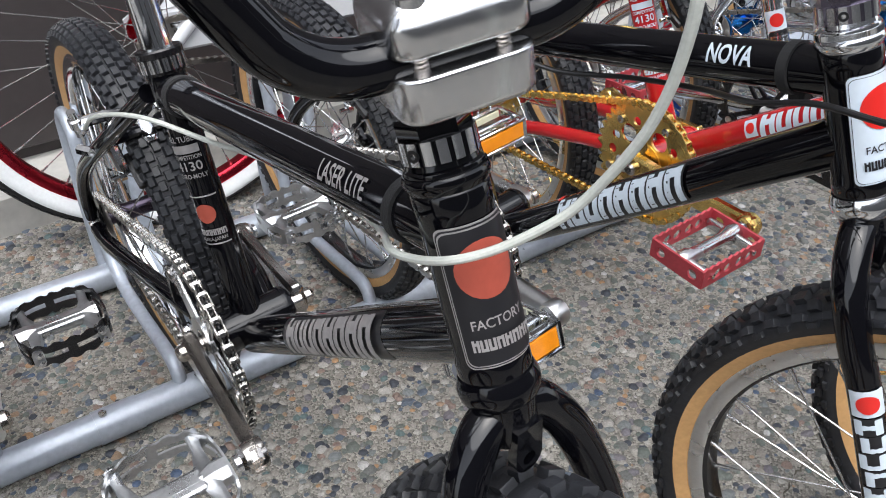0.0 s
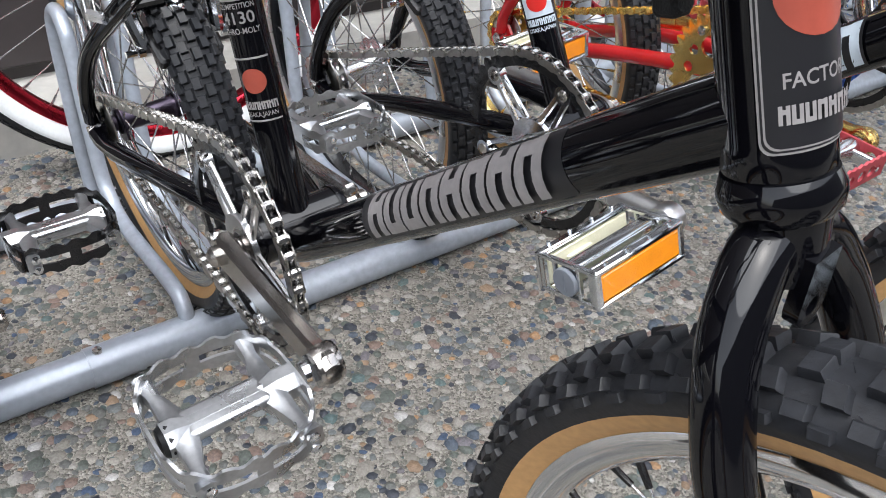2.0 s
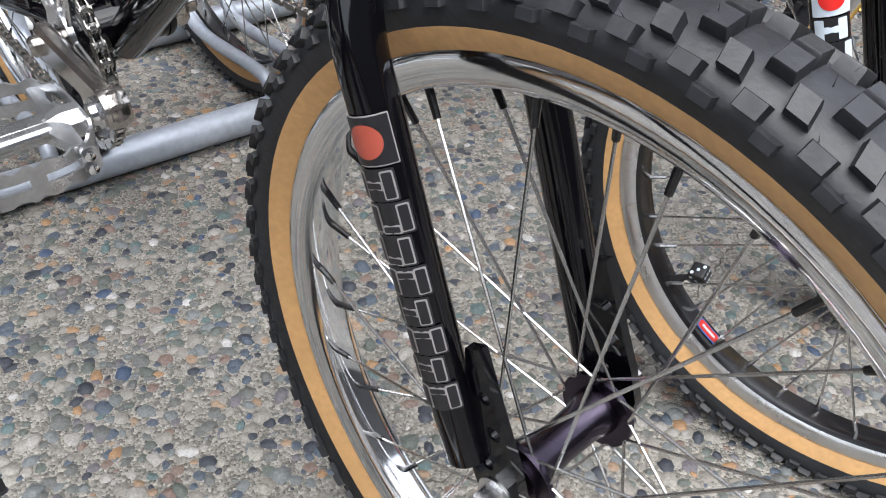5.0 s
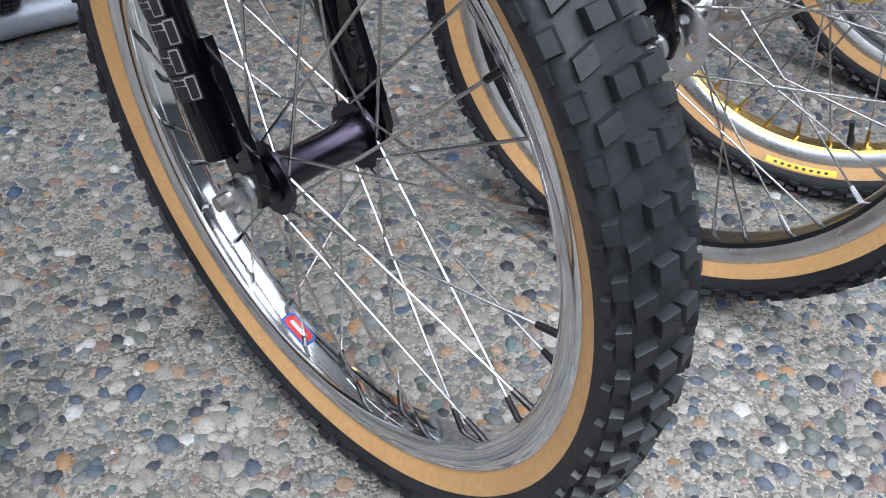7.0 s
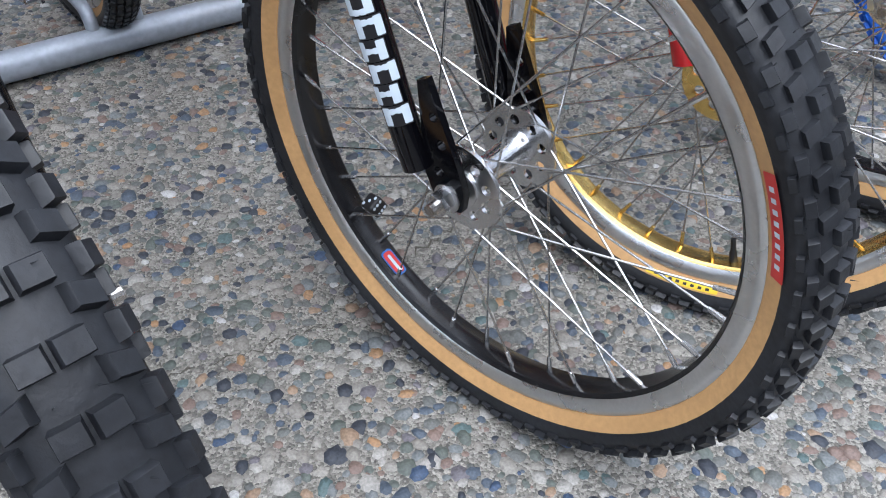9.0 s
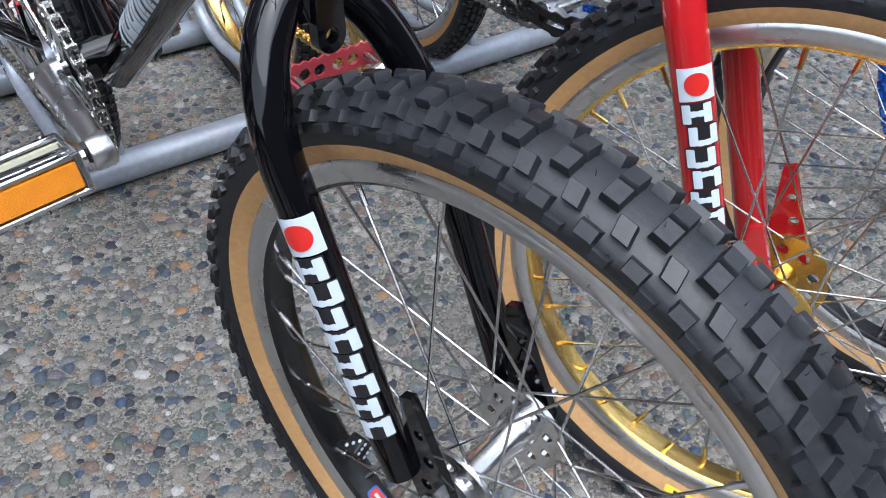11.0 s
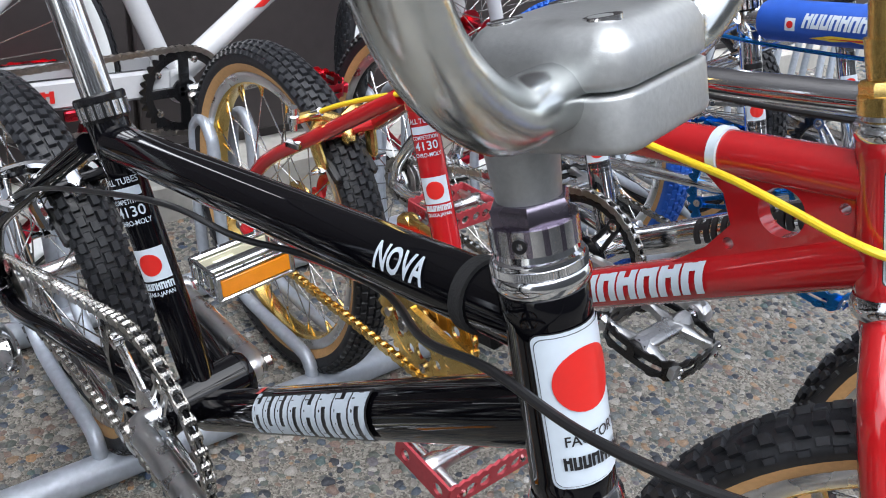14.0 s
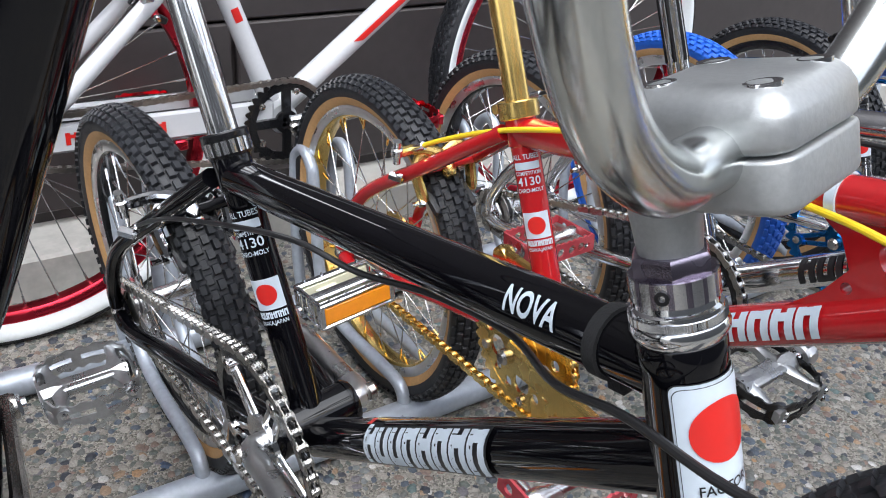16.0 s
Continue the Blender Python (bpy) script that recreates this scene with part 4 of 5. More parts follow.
    for wide in (0, 1):
        key = (chain, wide, round(pitch, 5))
        if key not in LINKS:
            k = Geo()
            for s in (-1, 1):
                out = []
                for cx, a0 in ((pitch / 2, -90), (-pitch / 2, 90)):
                    out += [(cx + 0.0044 * math.cos(radians(a0 + 30 * j)), 0.0044 * math.sin(radians(a0 + 30 * j))) for j in range(7)]
                out.insert(7, (0, 0.0032))
                out.append((0, -0.0032))
                k.plate(out, pose(0, s * (0.0042 if wide else 0.0029), 0, 90), 0.0011)
            LINKS[key] = k
            LINKS[(key, "mesh")] = k.mesh("link", [M[chain]], False)
        for i in range(wide, count, 2):
            a, b = ends[i], ends[(i + 1) % count]
            q = Matrix.Translation((a + b) / 2) @ Matrix.Rotation(-math.atan2(b.z - a.z, b.x - a.x), 4, "Y")
            if detail:
                o = part("link", LINKS[(key, "mesh")], None, ch)
                o.matrix_basis = q
            else:
                plates.add([q @ Vector(v) for v in LINKS[key].v], LINKS[key].f)
    if not detail:
        tagged(part("link", plates, M[chain], ch, smooth=False), kind="stuff")
    return cr


def caliper(parent, at, back, mat="chrome"):
    """A side-pull brake over the tyre; at: the bolt, back: the way towards the tyre's top."""
    f = Vector(back).normalized()
    o = Vector(at)
    c = part("brake_caliper", Geo().lathe([(0, -0.016), (0.006, -0.016), (0.009, -0.010), (0.009, 0.010), (0.006, 0.018), (0, 0.018)], along(o, o + f, (0, 1, 0)), 14), M[mat], parent)
    dn = Vector((0.35, 0, -0.94))
    for s in (-1, 1):
        a = spline([o + f * 0.012, o + Vector((0, s * 0.024, 0.006)) + f * 0.016, o + Vector((0, s * 0.037, 0)) + f * 0.016 + dn * 0.016, o + Vector((0, s * 0.034, 0)) + f * 0.012 + dn * 0.048], 5)
        part("arm", Geo().tube(a, [0.0080] * 6 + [0.0068] * 9 + [0.0056], 10), M[mat], c)
        e = a[-1]
        part("brake_pad", Geo().box(Matrix.Translation(e + Vector((0, -s * 0.009, 0))) @ Matrix.Rotation(radians(30), 4, "Y"), 0.042, 0.008, 0.011, b=0.002), M["plastic"], c)
        part("pad_bolt", Geo().lathe([(0, 0), (0.0055, 0), (0.0055, 0.006), (0.003, 0.007), (0.003, 0.016), (0, 0.016)], along(e + Vector((0, s * 0.001, 0)), e + Vector((0, s, 0)), (1, 0, 0)), 8), M["chrome"], c)
    hi = o + Vector((0, -0.062, 0.016)) + f * 0.012
    part("cable_arm", Geo().tube(spline([o + f * 0.01, o + Vector((0, -0.030, 0.012)) + f * 0.014, hi], 5), [0.008, 0.0076, 0.0074, 0.007, 0.0068, 0.0066, 0.0064, 0.0062, 0.006, 0.006, 0.0055], 10), M[mat], c)
    part("barrel_adjuster", Geo().lathe([(0, -0.014), (0.0045, -0.014), (0.0045, -0.004), (0.0068, -0.003), (0.0068, 0.006), (0.0045, 0.007), (0.0045, 0.016), (0, 0.016)], along(hi, hi + Vector((0.2, -0.1, 1)), (1, 0, 0)), 12), M["chrome"], c)
    part("anchor_bolt", Geo().lathe([(0, -0.008), (0.0055, -0.008), (0.0055, 0.008), (0, 0.008)], along(hi - Vector((0, 0.0, 0.03)), hi - Vector((0.3, 0.2, 0.0)), (0, 0, 1)), 6), M["chrome"], c)
    return c


def cable(parent, pts, mat, r=0.0028, name="brake_cable", label=""):
    return part(name, Geo().tube(spline(pts, 8), r, 10), M[mat], parent, label)


def rim_film(wh, angle, length, width, layers, r=0.189, name="rim_label"):
    """A printed film on the hub side of a rim. layers: (share of length, share of width, material)."""
    for k, (a, b, mat) in enumerate(layers):
        at = lambda s, h, lift=0.0: Vector(((r - lift) * math.cos(angle + s / r), h, (r - lift) * math.sin(angle + s / r)))
        part(name, patch(Geo(), at, rounded(0, 0, length * a, width * b, min(length * a, width * b) * 0.3), 0, 0.0006 + 0.0003 * k, 3), M[mat], wh)


def wall_film(wh, angle, length, mat, bars, R=0.245, side=-1, r0=0.0265, r1=0.0355, name="tyre_label"):
    """A coloured label on a tyre's side wall, with its writing as plain bars."""
    rm = R - (r0 + r1) / 2

    def at(s, h, lift=0.0):
        k = (R - 0.0235 - (rm + h)) / 0.0165
        y = 0.0232 - 0.0104 * k * (1 - 0.25 * (1 - k)) + 0.0006 + lift
        return Vector(((rm + h) * math.cos(angle + s / rm), side * y, (rm + h) * math.sin(angle + s / rm)))
    lab = part(name, patch(Geo(), at, rounded(0, 0, length, r1 - r0, 0.001), 0, 0.0004, 4), M[mat], wh)
    for j in range(8):
        x = length * (-0.36 + 0.72 * j / 7)
        g = patch(Geo(), at, rounded(x, 0, length * 0.05, (r1 - r0) * 0.42, 0.0003), 0, 0.0008, 1)
        part(name, g, M[bars], wh)


def valve(wh, angle, dice=False, r=0.189, L=0.026):
    m = Matrix.Rotation(-angle, 4, "Y") @ pose(r + 0.002, 0, 0, 0, -90, 0)
    part("valve", Geo().lathe([(0, 0), (0.0040, 0), (0.0036, 0.012), (0.0026, 0.014), (0.0026, L), (0, L)], m, 10), M["plastic"], wh)
    if not dice:
        return
    q = m @ pose(0, 0, L + 0.004, 18, 25, 30)
    g = Geo().rbox(q, 0.0150, 0.0150, 0.0150, 0.0026, 0, 3)
    six = [(-1, -1), (-1, 0), (-1, 1), (1, -1), (1, 0), (1, 1)]
    for turn, spots in ((pose(0, 0, 0), six), (pose(0, 0, 0, 90), six[:1] + [(0, 0)] + six[5:]), (pose(0, 0, 0, -90), six), (pose(0, 0, 0, 0, 90), six[:1] + six[2:4] + six[5:]), (pose(0, 0, 0, 0, -90), six[:1] + [(0, 0)] + six[5:])):
        for x, y in spots:
            g.lathe([(0.0, 0.0), (0.0016, 0.0), (0.0, 0.0003)], q @ turn @ pose(0.0040 * x, 0.0040 * y, 0.00754), 8, 1)
    part("dice_cap", g, [M["plastic"], M["decal"]], wh, "black dice-shaped valve cap with white pips")


# ---- bicycles ----
RA, BB, ST, TS, TH, HT, HB = (0.0, 0.242), (0.358, 0.290), (0.262, 0.508), (0.270, 0.490), (0.713, 0.593), (0.709, 0.616), (0.740, 0.524)
DL, DH = (0.365, 0.294), (0.733, 0.547)
PLAIN = (BB, ST, TS, TH, DL, DH)


def v3(p, y=0.0):
    return Vector((p[0], y, p[1]))


def bike_pose(a, b, c, y0=0.123):
    """Where a bike stands: its plane is x = a + b y + c z; its rear axle is over y0."""
    f = Vector((-b, -1, 0)).normalized()
    u = Vector((c, 0, 1))
    u = (u - f * u.dot(f)).normalized()
    l = u.cross(f)
    return Matrix.Translation((a + b * y0, y0, 0)) @ Matrix((f, l, u)).transposed().to_4x4()


def striped(g, m, r, h0, h1, n, a, b, tooth=0.0):
    """A ring whose facets alternate between two slots; tooth: how far every other edge stands out."""
    v = []
    for j in range(2 * n):
        k, rr = math.pi * j / n, r + (tooth if j % 2 else 0)
        v += [m @ Vector((q * math.cos(k), q * math.sin(k), h)) for q, h in ((r * 0.8, h0), (rr, h0), (rr, h1), (r * 0.8, h1))]
    for j in range(2 * n):
        p, q = 4 * j, 4 * ((j + 1) % (2 * n))
        s = len(g.v) if j == 0 else s
        g.add(v if j == 0 else [], [], a)
        g.f += [tuple(s + x for x in (p + t, q + t, q + t + 1, p + t + 1)) for t in range(3)]
        g.m += [a if j % 3 == 0 else b] * 3
    return g


def bike(label, a, b, c, frame_mat, steer=8.0, group="racing bikes in the rack", mark="decal", dot="reddecal", badge="decal", stem="alloy", bar="black", headset=("dark", "alloy", "dark"),
         rim="chrome", rim_inner=None, hub="hubdark", nipple="dark", rear_rim=None, tyre="rubber", ring="dark", spider="alloy", chain="chainsteel", ring_style="arms", crank="nickel", round_crank=False,
         pedal="cage", pedal_cage="pedalalloy", brake="chrome", post="chrome", clamp=("dark", "alloy"), hub_r=0.022, detail=True, gusset=False, R=0.245, crank_tilt=2.0, lower_cup=None,
         shift=0.0, y0=0.123, rows=124, reach=0.020, hs=0.0, zc=0.703, gap=0.0008, xc=0.725, bar_turn=0.0, spread=1.0, sweep=None, tall=1.0, leg_y=0.0525, leg_r=0.0134, rear_R=0.237, stretch=0.0, rise=0.0, arm=0.174, wheel_s=None, block=(0.050, 0.057), points=PLAIN, top_mark="", mark_at=0.221, mark_long=0.18, teeth=44, bend=None):
    BB, ST, TS, TH, DL, DH = points
    RA = (0.0, rear_R - 0.002)
    B = thing("bicycle", label, "bicycle", group, bike_pose(a, b, c, y0))
    fm = M[frame_mat]
    pale = [M[mark], M[dot], M["ink"], fm, M["decal"]]
    hb, ht = v3(HB), v3(HT)
    ax = (ht - hb).normalized()
    slide = Vector((stretch, 0, 0))
    far = Matrix.Translation(slide)
    S = far @ Matrix.Translation(hb) @ Matrix.Rotation(radians(steer), 4, ax) @ Matrix.Translation(-hb)

    S2 = far @ Matrix.Translation(hb) @ Matrix.Rotation(radians(steer + bar_turn), 4, ax) @ Matrix.Translation(-hb)

    def turned(o):
        o.matrix_basis = S @ o.matrix_basis
        return o

    def swung(o):
        o.matrix_basis = S2 @ o.matrix_basis
        return o
    # frame tubes
    seat = part("seat_tube", Geo().tube([v3(BB), v3(ST)], 0.0146, 24), fm, B)
    top = part("top_tube", Geo().tube([v3(TS), v3(TH)], 0.0158, 24), fm, B)
    down = part("down_tube", Geo().tube([v3(DL), v3(DH)], 0.0174, 24), fm, B)
    head = part("head_tube", Geo().lathe([(0.0182, rise), (0.0188, rise + 0.002), (0.0188, rise + 0.010), (0.0182, rise + 0.012), (0.0182, rise + 0.084), (0.0188, rise + 0.086), (0.0188, rise + 0.0955), (0.0182, rise + 0.0965)], along(hb + slide, ht + slide, (1, 0, 0)), 32), fm, B)
    part("bottom_bracket", Geo().tube([v3(BB, -0.036), v3(BB, 0.036)], 0.0205, 24).lathe([(0.0, -0.041), (0.019, -0.041), (0.0215, -0.037), (0.0215, -0.034), (0, -0.034)], Matrix.Translation(v3(BB)) @ SPIN, 24).lathe([(0.0, 0.034), (0.0215, 0.034), (0.0215, 0.037), (0.019, 0.041), (0, 0.041)], Matrix.Translation(v3(BB)) @ SPIN, 24), fm, B)
    part("seat_lug", Geo().lathe([(0.0146, -0.02), (0.0162, -0.018), (0.0165, 0.012), (0.0158, 0.016), (0.0146, 0.016)], along(v3(ST) - (v3(ST) - v3(BB)).normalized() * 0.014, v3(ST), (1, 0, 0)), 24), fm, B)
    low, high = v3(BB) - Vector((0.358, 0, 0.290)), v3(TS) - Vector((0.270, 0, 0.490))
    bridge = Vector((0.146, 0, 0.405)) + 0.55 * high
    for s in (-1, 1):
        part("chain_stay", Geo().tube(spline([v3(RA, s * 0.060) + Vector((0.012, 0, 0)), v3(RA, s * 0.060) + Vector((0.05, 0, 0.001)), Vector((0.16, s * 0.053, 0.262)) + 0.45 * low, Vector((0.27, s * 0.040, 0.282)) + 0.75 * low, Vector((0.346, s * 0.026, 0.289)) + low], 5), [0.0085] * 6 + [0.0098] * 10 + [0.0105] * 5, 14), fm, B)
        part("seat_stay", Geo().tube(spline([v3(RA, s * 0.060) + Vector((0.004, 0, 0.012)), v3(RA, s * 0.060) + Vector((0.014, 0, 0.045)), Vector((0.062, s * 0.056, 0.345)) + 0.2 * high, Vector((0.160, s * 0.040, 0.416)) + 0.6 * high, Vector((0.258, s * 0.016, 0.488)) + high], 5), [0.0078] * 6 + [0.0088] * 15, 14), fm, B)
        part("dropout", Geo().plate([(-0.020, -0.010), (0.004, -0.018), (0.022, -0.012), (0.024, 0.008), (0.012, 0.022), (-0.004, 0.022), (-0.012, 0.010), (-0.020, 0.008)], Matrix.Translation(v3(RA, s * 0.0535)) @ pose(0, 0, 0, 90), 0.0045), fm, B)
    part("brake_bridge", Geo().tube([bridge - Vector((0, 0.043, 0)), bridge + Vector((0, 0.043, 0))], 0.006, 10), fm, B)
    if gusset:
        p = [(0.545, 0.560), (0.700, 0.588), (0.712, 0.574), (0.728, 0.546), (0.602, 0.462), (0.588, 0.462), (0.618, 0.495), (0.632, 0.520), (0.620, 0.540), (0.600, 0.549), (0.550, 0.550)]
        o = part("gusset", Geo().plate(p, far @ pose(-0.32 * rise, 0, 0.95 * rise, 90), 0.014, 0, [(0.664, 0.545, 0.017), (0.634, 0.506, 0.0045), (0.702, 0.566, 0.004)]), fm, B)
    # films on the tubes
    right = (0, -1, 0)
    dl = (v3(DL), v3(DH))
    at = wrap(along(dl[0], dl[1], right), 0.0174)
    if mark == "silverdecal":
        part("backing_film", patch(Geo(), at, rounded(-0.004, mark_at, 0.034, mark_long + 0.02, 0.003), 2, 0.0002), pale, down)
    lettering(down, pale, at, -0.004, mark_at, mark_long, 0.0225 if gusset else 0.027, 8, 90, 0.22, edge=2 if mark == "decal" and not gusset else None, first=0.1)
    if mark == "decal" and gusset:
        part("mark_dot", patch(patch(Geo(), at, rounded(-0.006, mark_at - mark_long / 2 - 0.013, 0.020, 0.017, 0.001), 0, 0.0006), at, disc_outline(-0.006, mark_at - mark_long / 2 - 0.013, 0.0058), 1, 0.0011), pale, down)
    elif mark == "decal":
        part("mark_dot", patch(Geo(), at, rounded(-0.024, mark_at - mark_long / 2, 0.007, 0.008, 0.0005), 1, 0.0008), pale, down)
    sd = along(v3(BB), v3(ST), (0.75, -0.66, 0))
    at = wrap(sd, 0.0146)
    g = Geo()
    words(g, at, "ALL TUBES", 0, 0.192, 0.0072, 0, 0, wide=0.8)
    patch(g, at, rounded(0, 0.183, 0.026, 0.0075, 0.001), 0, 0.0009)
    words(g, at, "COMPETITION", 0, 0.1755, 0.0054, 0, 0, wide=0.75)
    words(g, at, "4130", 0, 0.167, 0.0118, 0, 0)
    words(g, at, "CHRO-MOLY", 0, 0.158, 0.0058, 0, 0, wide=0.8)
    part("tubing_label", g, pale, seat)
    g = Geo()
    if badge == "decal":
        patch(g, at, rounded(0, 0.122, 0.029, 0.027, 0.0005), 4, 0.0004)
    else:
        for q in (0.1385, 0.092):
            patch(g, at, rounded(0, q, 0.030, 0.0014, 0.0002), 0, 0.0005)
    patch(g, at, disc_outline(0, 0.122, 0.0092), 1, 0.0008)
    words(g, at, "OSAKA,JAPAN", 0, 0.0970, 0.0050, 0, 0, wide=0.8)
    part("seat_tube_decal", g, pale, seat)
    lettering(seat, pale, at, 0, 0.1040, 0.027, 0.0060, 8, 0, 0.0)
    hd = along(hb + slide, ht + slide, (1, -0.12, 0))
    at = wrap(hd, 0.0182)
    g = Geo()
    pale_badge = badge == "decal"
    bz = 0.0460 + rise
    for w, k in ((0.0415, 2), (0.0405, 4), (0.0380, 2), (0.0374, 4)) if pale_badge else ((0.0405, 0), (0.0388, 2), (0.0372, 0), (0.0358, 2)):
        patch(g, at, rounded(0, bz, w, w + 0.0310, 0.004), k, 0.0004 + 0.22 * (0.0415 - w), 12)
    patch(g, at, disc_outline(0, bz + 0.0135, 0.0142), 1, 0.0019)
    words(g, at, "FACTORY", 0, bz - 0.0125, 0.0068, 0, 2 if pale_badge else 0, 0.0019, wide=0.85)
    lettering(head, [pale[2 if pale_badge else 0]], at, 0, bz - 0.0228, 0.0285, 0.0062, 8, 0, 0, lift=0.0019)
    part("head_badge", g, pale, head, "pale badge with a red disc" if badge == "decal" else "outlined black badge with a faded red disc")
    tl = (v3(TS), v3(TH))
    at = wrap(along(tl[0], tl[1], right), 0.0158)
    if top_mark:
        small = len(top_mark) > 5
        part("model_lettering", words(Geo(), at, top_mark, -0.009, 0.346 if small else 0.379, 0.0162 if small else 0.0180, 90, 0, wide=0.66 if small else 0.70, bold=0.018 if small else 0.026), pale, top)
    # fork
    crown = turned(part("fork_crown", Geo().lathe([(0.0120, rise - 0.040), (0.0150, rise - 0.030), (0.0165, rise - 0.018), (0.0165, rise - 0.012)], along(hb, ht, (1, 0, 0)), 24), fm, B))
    turned(part("brake_tab", Geo().plate([(0.0090 * math.sin(radians(a)), -0.004 - 0.0090 * math.cos(radians(a))) for a in range(-90, 91, 15)] + [(0.0085, 0.018), (-0.0085, 0.018)], Matrix.Translation((0.762 - 0.3 * rise, 0, 0.484 + 0.9 * rise)) @ pose(0, 0, 0, 90, 0, 90), 0.006, 0, [(0, -0.004, 0.0042)]), fm, B))
    r = reach
    axle = 0.857 + reach if wheel_s is None else wheel_s
    for s in (-1, 1):
        pts = spline([(0.7465 - 0.32 * rise, s * 0.004, 0.503 + 0.95 * rise), (0.7495 - 0.32 * rise, s * 0.020, 0.495 + 0.95 * rise), (0.7570 + 0.3 * r - 0.3 * rise, s * (leg_y - 0.011), 0.473 + 0.9 * rise), (0.7700 + 0.75 * r - 0.2 * rise, s * (leg_y - 0.001), 0.442 + 0.6 * rise), (0.785 + r, s * (leg_y + 0.001), 0.408), (0.825 + r, s * (leg_y + 0.001), 0.299), (0.841 + r, s * leg_y, 0.256)], 6)
        leg = turned(part("fork_leg", Geo().tube(pts, [leg_r + 0.0005] * 10 + [leg_r + 0.0003 - 0.00004 * i for i in range(len(pts) - 10)], 20), fm, B))
        turned(part("fork_dropout", Geo().plate([(-0.006, -0.002), (0.002, -0.018), (0.014, -0.026), (0.026, -0.020), (0.028, -0.006), (0.022, 0.012), (0.012, 0.034), (-0.004, 0.070), (-0.012, 0.066)], Matrix.Translation((axle - 0.013, s * (leg_y - 0.003), 0.256)) @ pose(0, 0, 0, 90), 0.0055, 0, [(0.008, 0.026, 0.0040), (0.001, 0.044, 0.0035), (0.006, 0.004, 0.0040)]), fm, B))
        if s < 0:
            fl = along((0.841 + r, s * leg_y, 0.256), (0.785 + r, s * (leg_y + 0.001), 0.408), (0.50, -0.86, 0) if mark == "decal" else (0.30, -0.95, 0))
            at = wrap(fl, leg_r)
            fmk = mark
            film = [M[fmk], M[dot], M["ink"], fm]
            g = patch(Geo(), at, rounded(0, 0.162, 0.023, 0.021, 0.0005), 0, 0.0006)
            if fmk != "decal":
                patch(g, at, rounded(0, 0.162, 0.0218, 0.0198, 0.0005), 2, 0.0008)
            part("fork_badge", patch(g, at, disc_outline(0, 0.162, 0.0072), 1, 0.0012), film, leg)
            for j in range(8):
                q, x = 0.1435 - 0.0146 * j, 0.0014 * (1 if j % 2 else -1)
                k = (0.0, -0.0046, -0.0046, 0.0034, 0.0, 0.0034, 0.001, 0.0034)[j]
                bars = [(x - 0.0062, q, 0.0052, 0.0124), (x + 0.0062, q, 0.0052, 0.0124), (x, q + k, 0.0080, 0.0040)]
                g = patch(Geo(), at, rounded(x, q, 0.0192, 0.0142, 0.001), 2, 0.0008, 3)
                for bx, by, w, t in bars:
                    patch(g, at, rounded(bx, by, w, t, 0.0008), 0, 0.0011, 2)
                    if fmk != "decal":
                        patch(g, at, rounded(bx, by, w - 0.0014, t - 0.0014, 0.0006), 2, 0.0014, 2)
                part("letter", g, film, leg)
    fw = turned(wheel("front_wheel", B, Matrix.Translation((axle, 0, R - 0.002)), R, rim, hub=hub, nipple=nipple, tyre=tyre, hub_r=hub_r, inner=rim_inner, start=shift, rows=rows, nut=leg_y - 0.0003))
    wheel("rear_wheel", B, Matrix.Translation(v3((RA[0], rear_R - 0.002))), rear_R, rear_rim or rim, hub=hub, nipple=nipple, tyre=tyre, hub_r=hub_r, inner=rim_inner, start=shift + 0.4, rows=92, half=0.0228, knob=0.0042, fine=True)
    # headset
    m = along(hb + slide, ht + slide, (1, 0, 0))
    low = lower_cup or headset[0]
    part("lower_cup", Geo().lathe([(0.0165, 0.0005), (0.0192, 0.000), (0.0200, -0.002), (0.0212, -0.0055), (0.0213, -0.0085), (0.0204, -0.0125), (0.0180, -0.0155), (0.0165, -0.0155)], m @ pose(0, 0, rise), 36), M[low], B)
    part("upper_cup", Geo().lathe([(0.0165, 0.0962), (0.0186, 0.0965), (0.0204, 0.0995), (0.0206, 0.1020), (0.0196, 0.1042), (0.0150, 0.1045)], m @ pose(0, 0, rise), 36), M[low], B)
    g = Geo()
    m = along(hb - ax * hs, ht, (1, 0, 0))
    striped(g, m, 0.0193, 0.1048, 0.1082, 120, 0, 0, 0.0005)
    turned(part("knurled_race", g.lathe([(0.0, 0.1040), (0.0186, 0.1040), (0.0190, 0.1085), (0.0186, 0.1100), (0.0172, 0.1110), (0.0165, 0.1140), (0.0, 0.1140)], m, 36), M[headset[0]], B))
    g = striped(Geo(), m, 0.0179, 0.1140, 0.1245, 24, 0, 1, 0.0003)
    g.lathe([(0.0, 0.1138), (0.0172, 0.1138), (0.0172, 0.1248), (0.0, 0.1248)], m, 24, 0)
    rg = turned(part("locknut_ring", g, [M[headset[2]], M[headset[1]]], B, "striped clamp ring"))
    part("clamp_screw", Geo().lathe([(0.0014, 0.0), (0.0030, 0.0), (0.0030, 0.0012), (0.0014, 0.0012)], m @ Matrix.Rotation(radians(-74), 4, "Z") @ pose(0.0178, 0, 0.1192, 0, 90), 12, closed=True), M["plastic"], rg)
    turned(part("locknut", Geo().lathe([(0.0, 0.1248), (0.0170, 0.1248), (0.0172, 0.1310), (0.0160, 0.1330), (0.0, 0.1330)], m, 6), M[headset[2]], B))
    # stem and bar
    quill = hb + ax * (0.131 - hs)
    swung(part("stem_quill", Geo().tube([quill - ax * 0.01, quill + ax * 0.05], 0.0128, 24), M[stem], B))
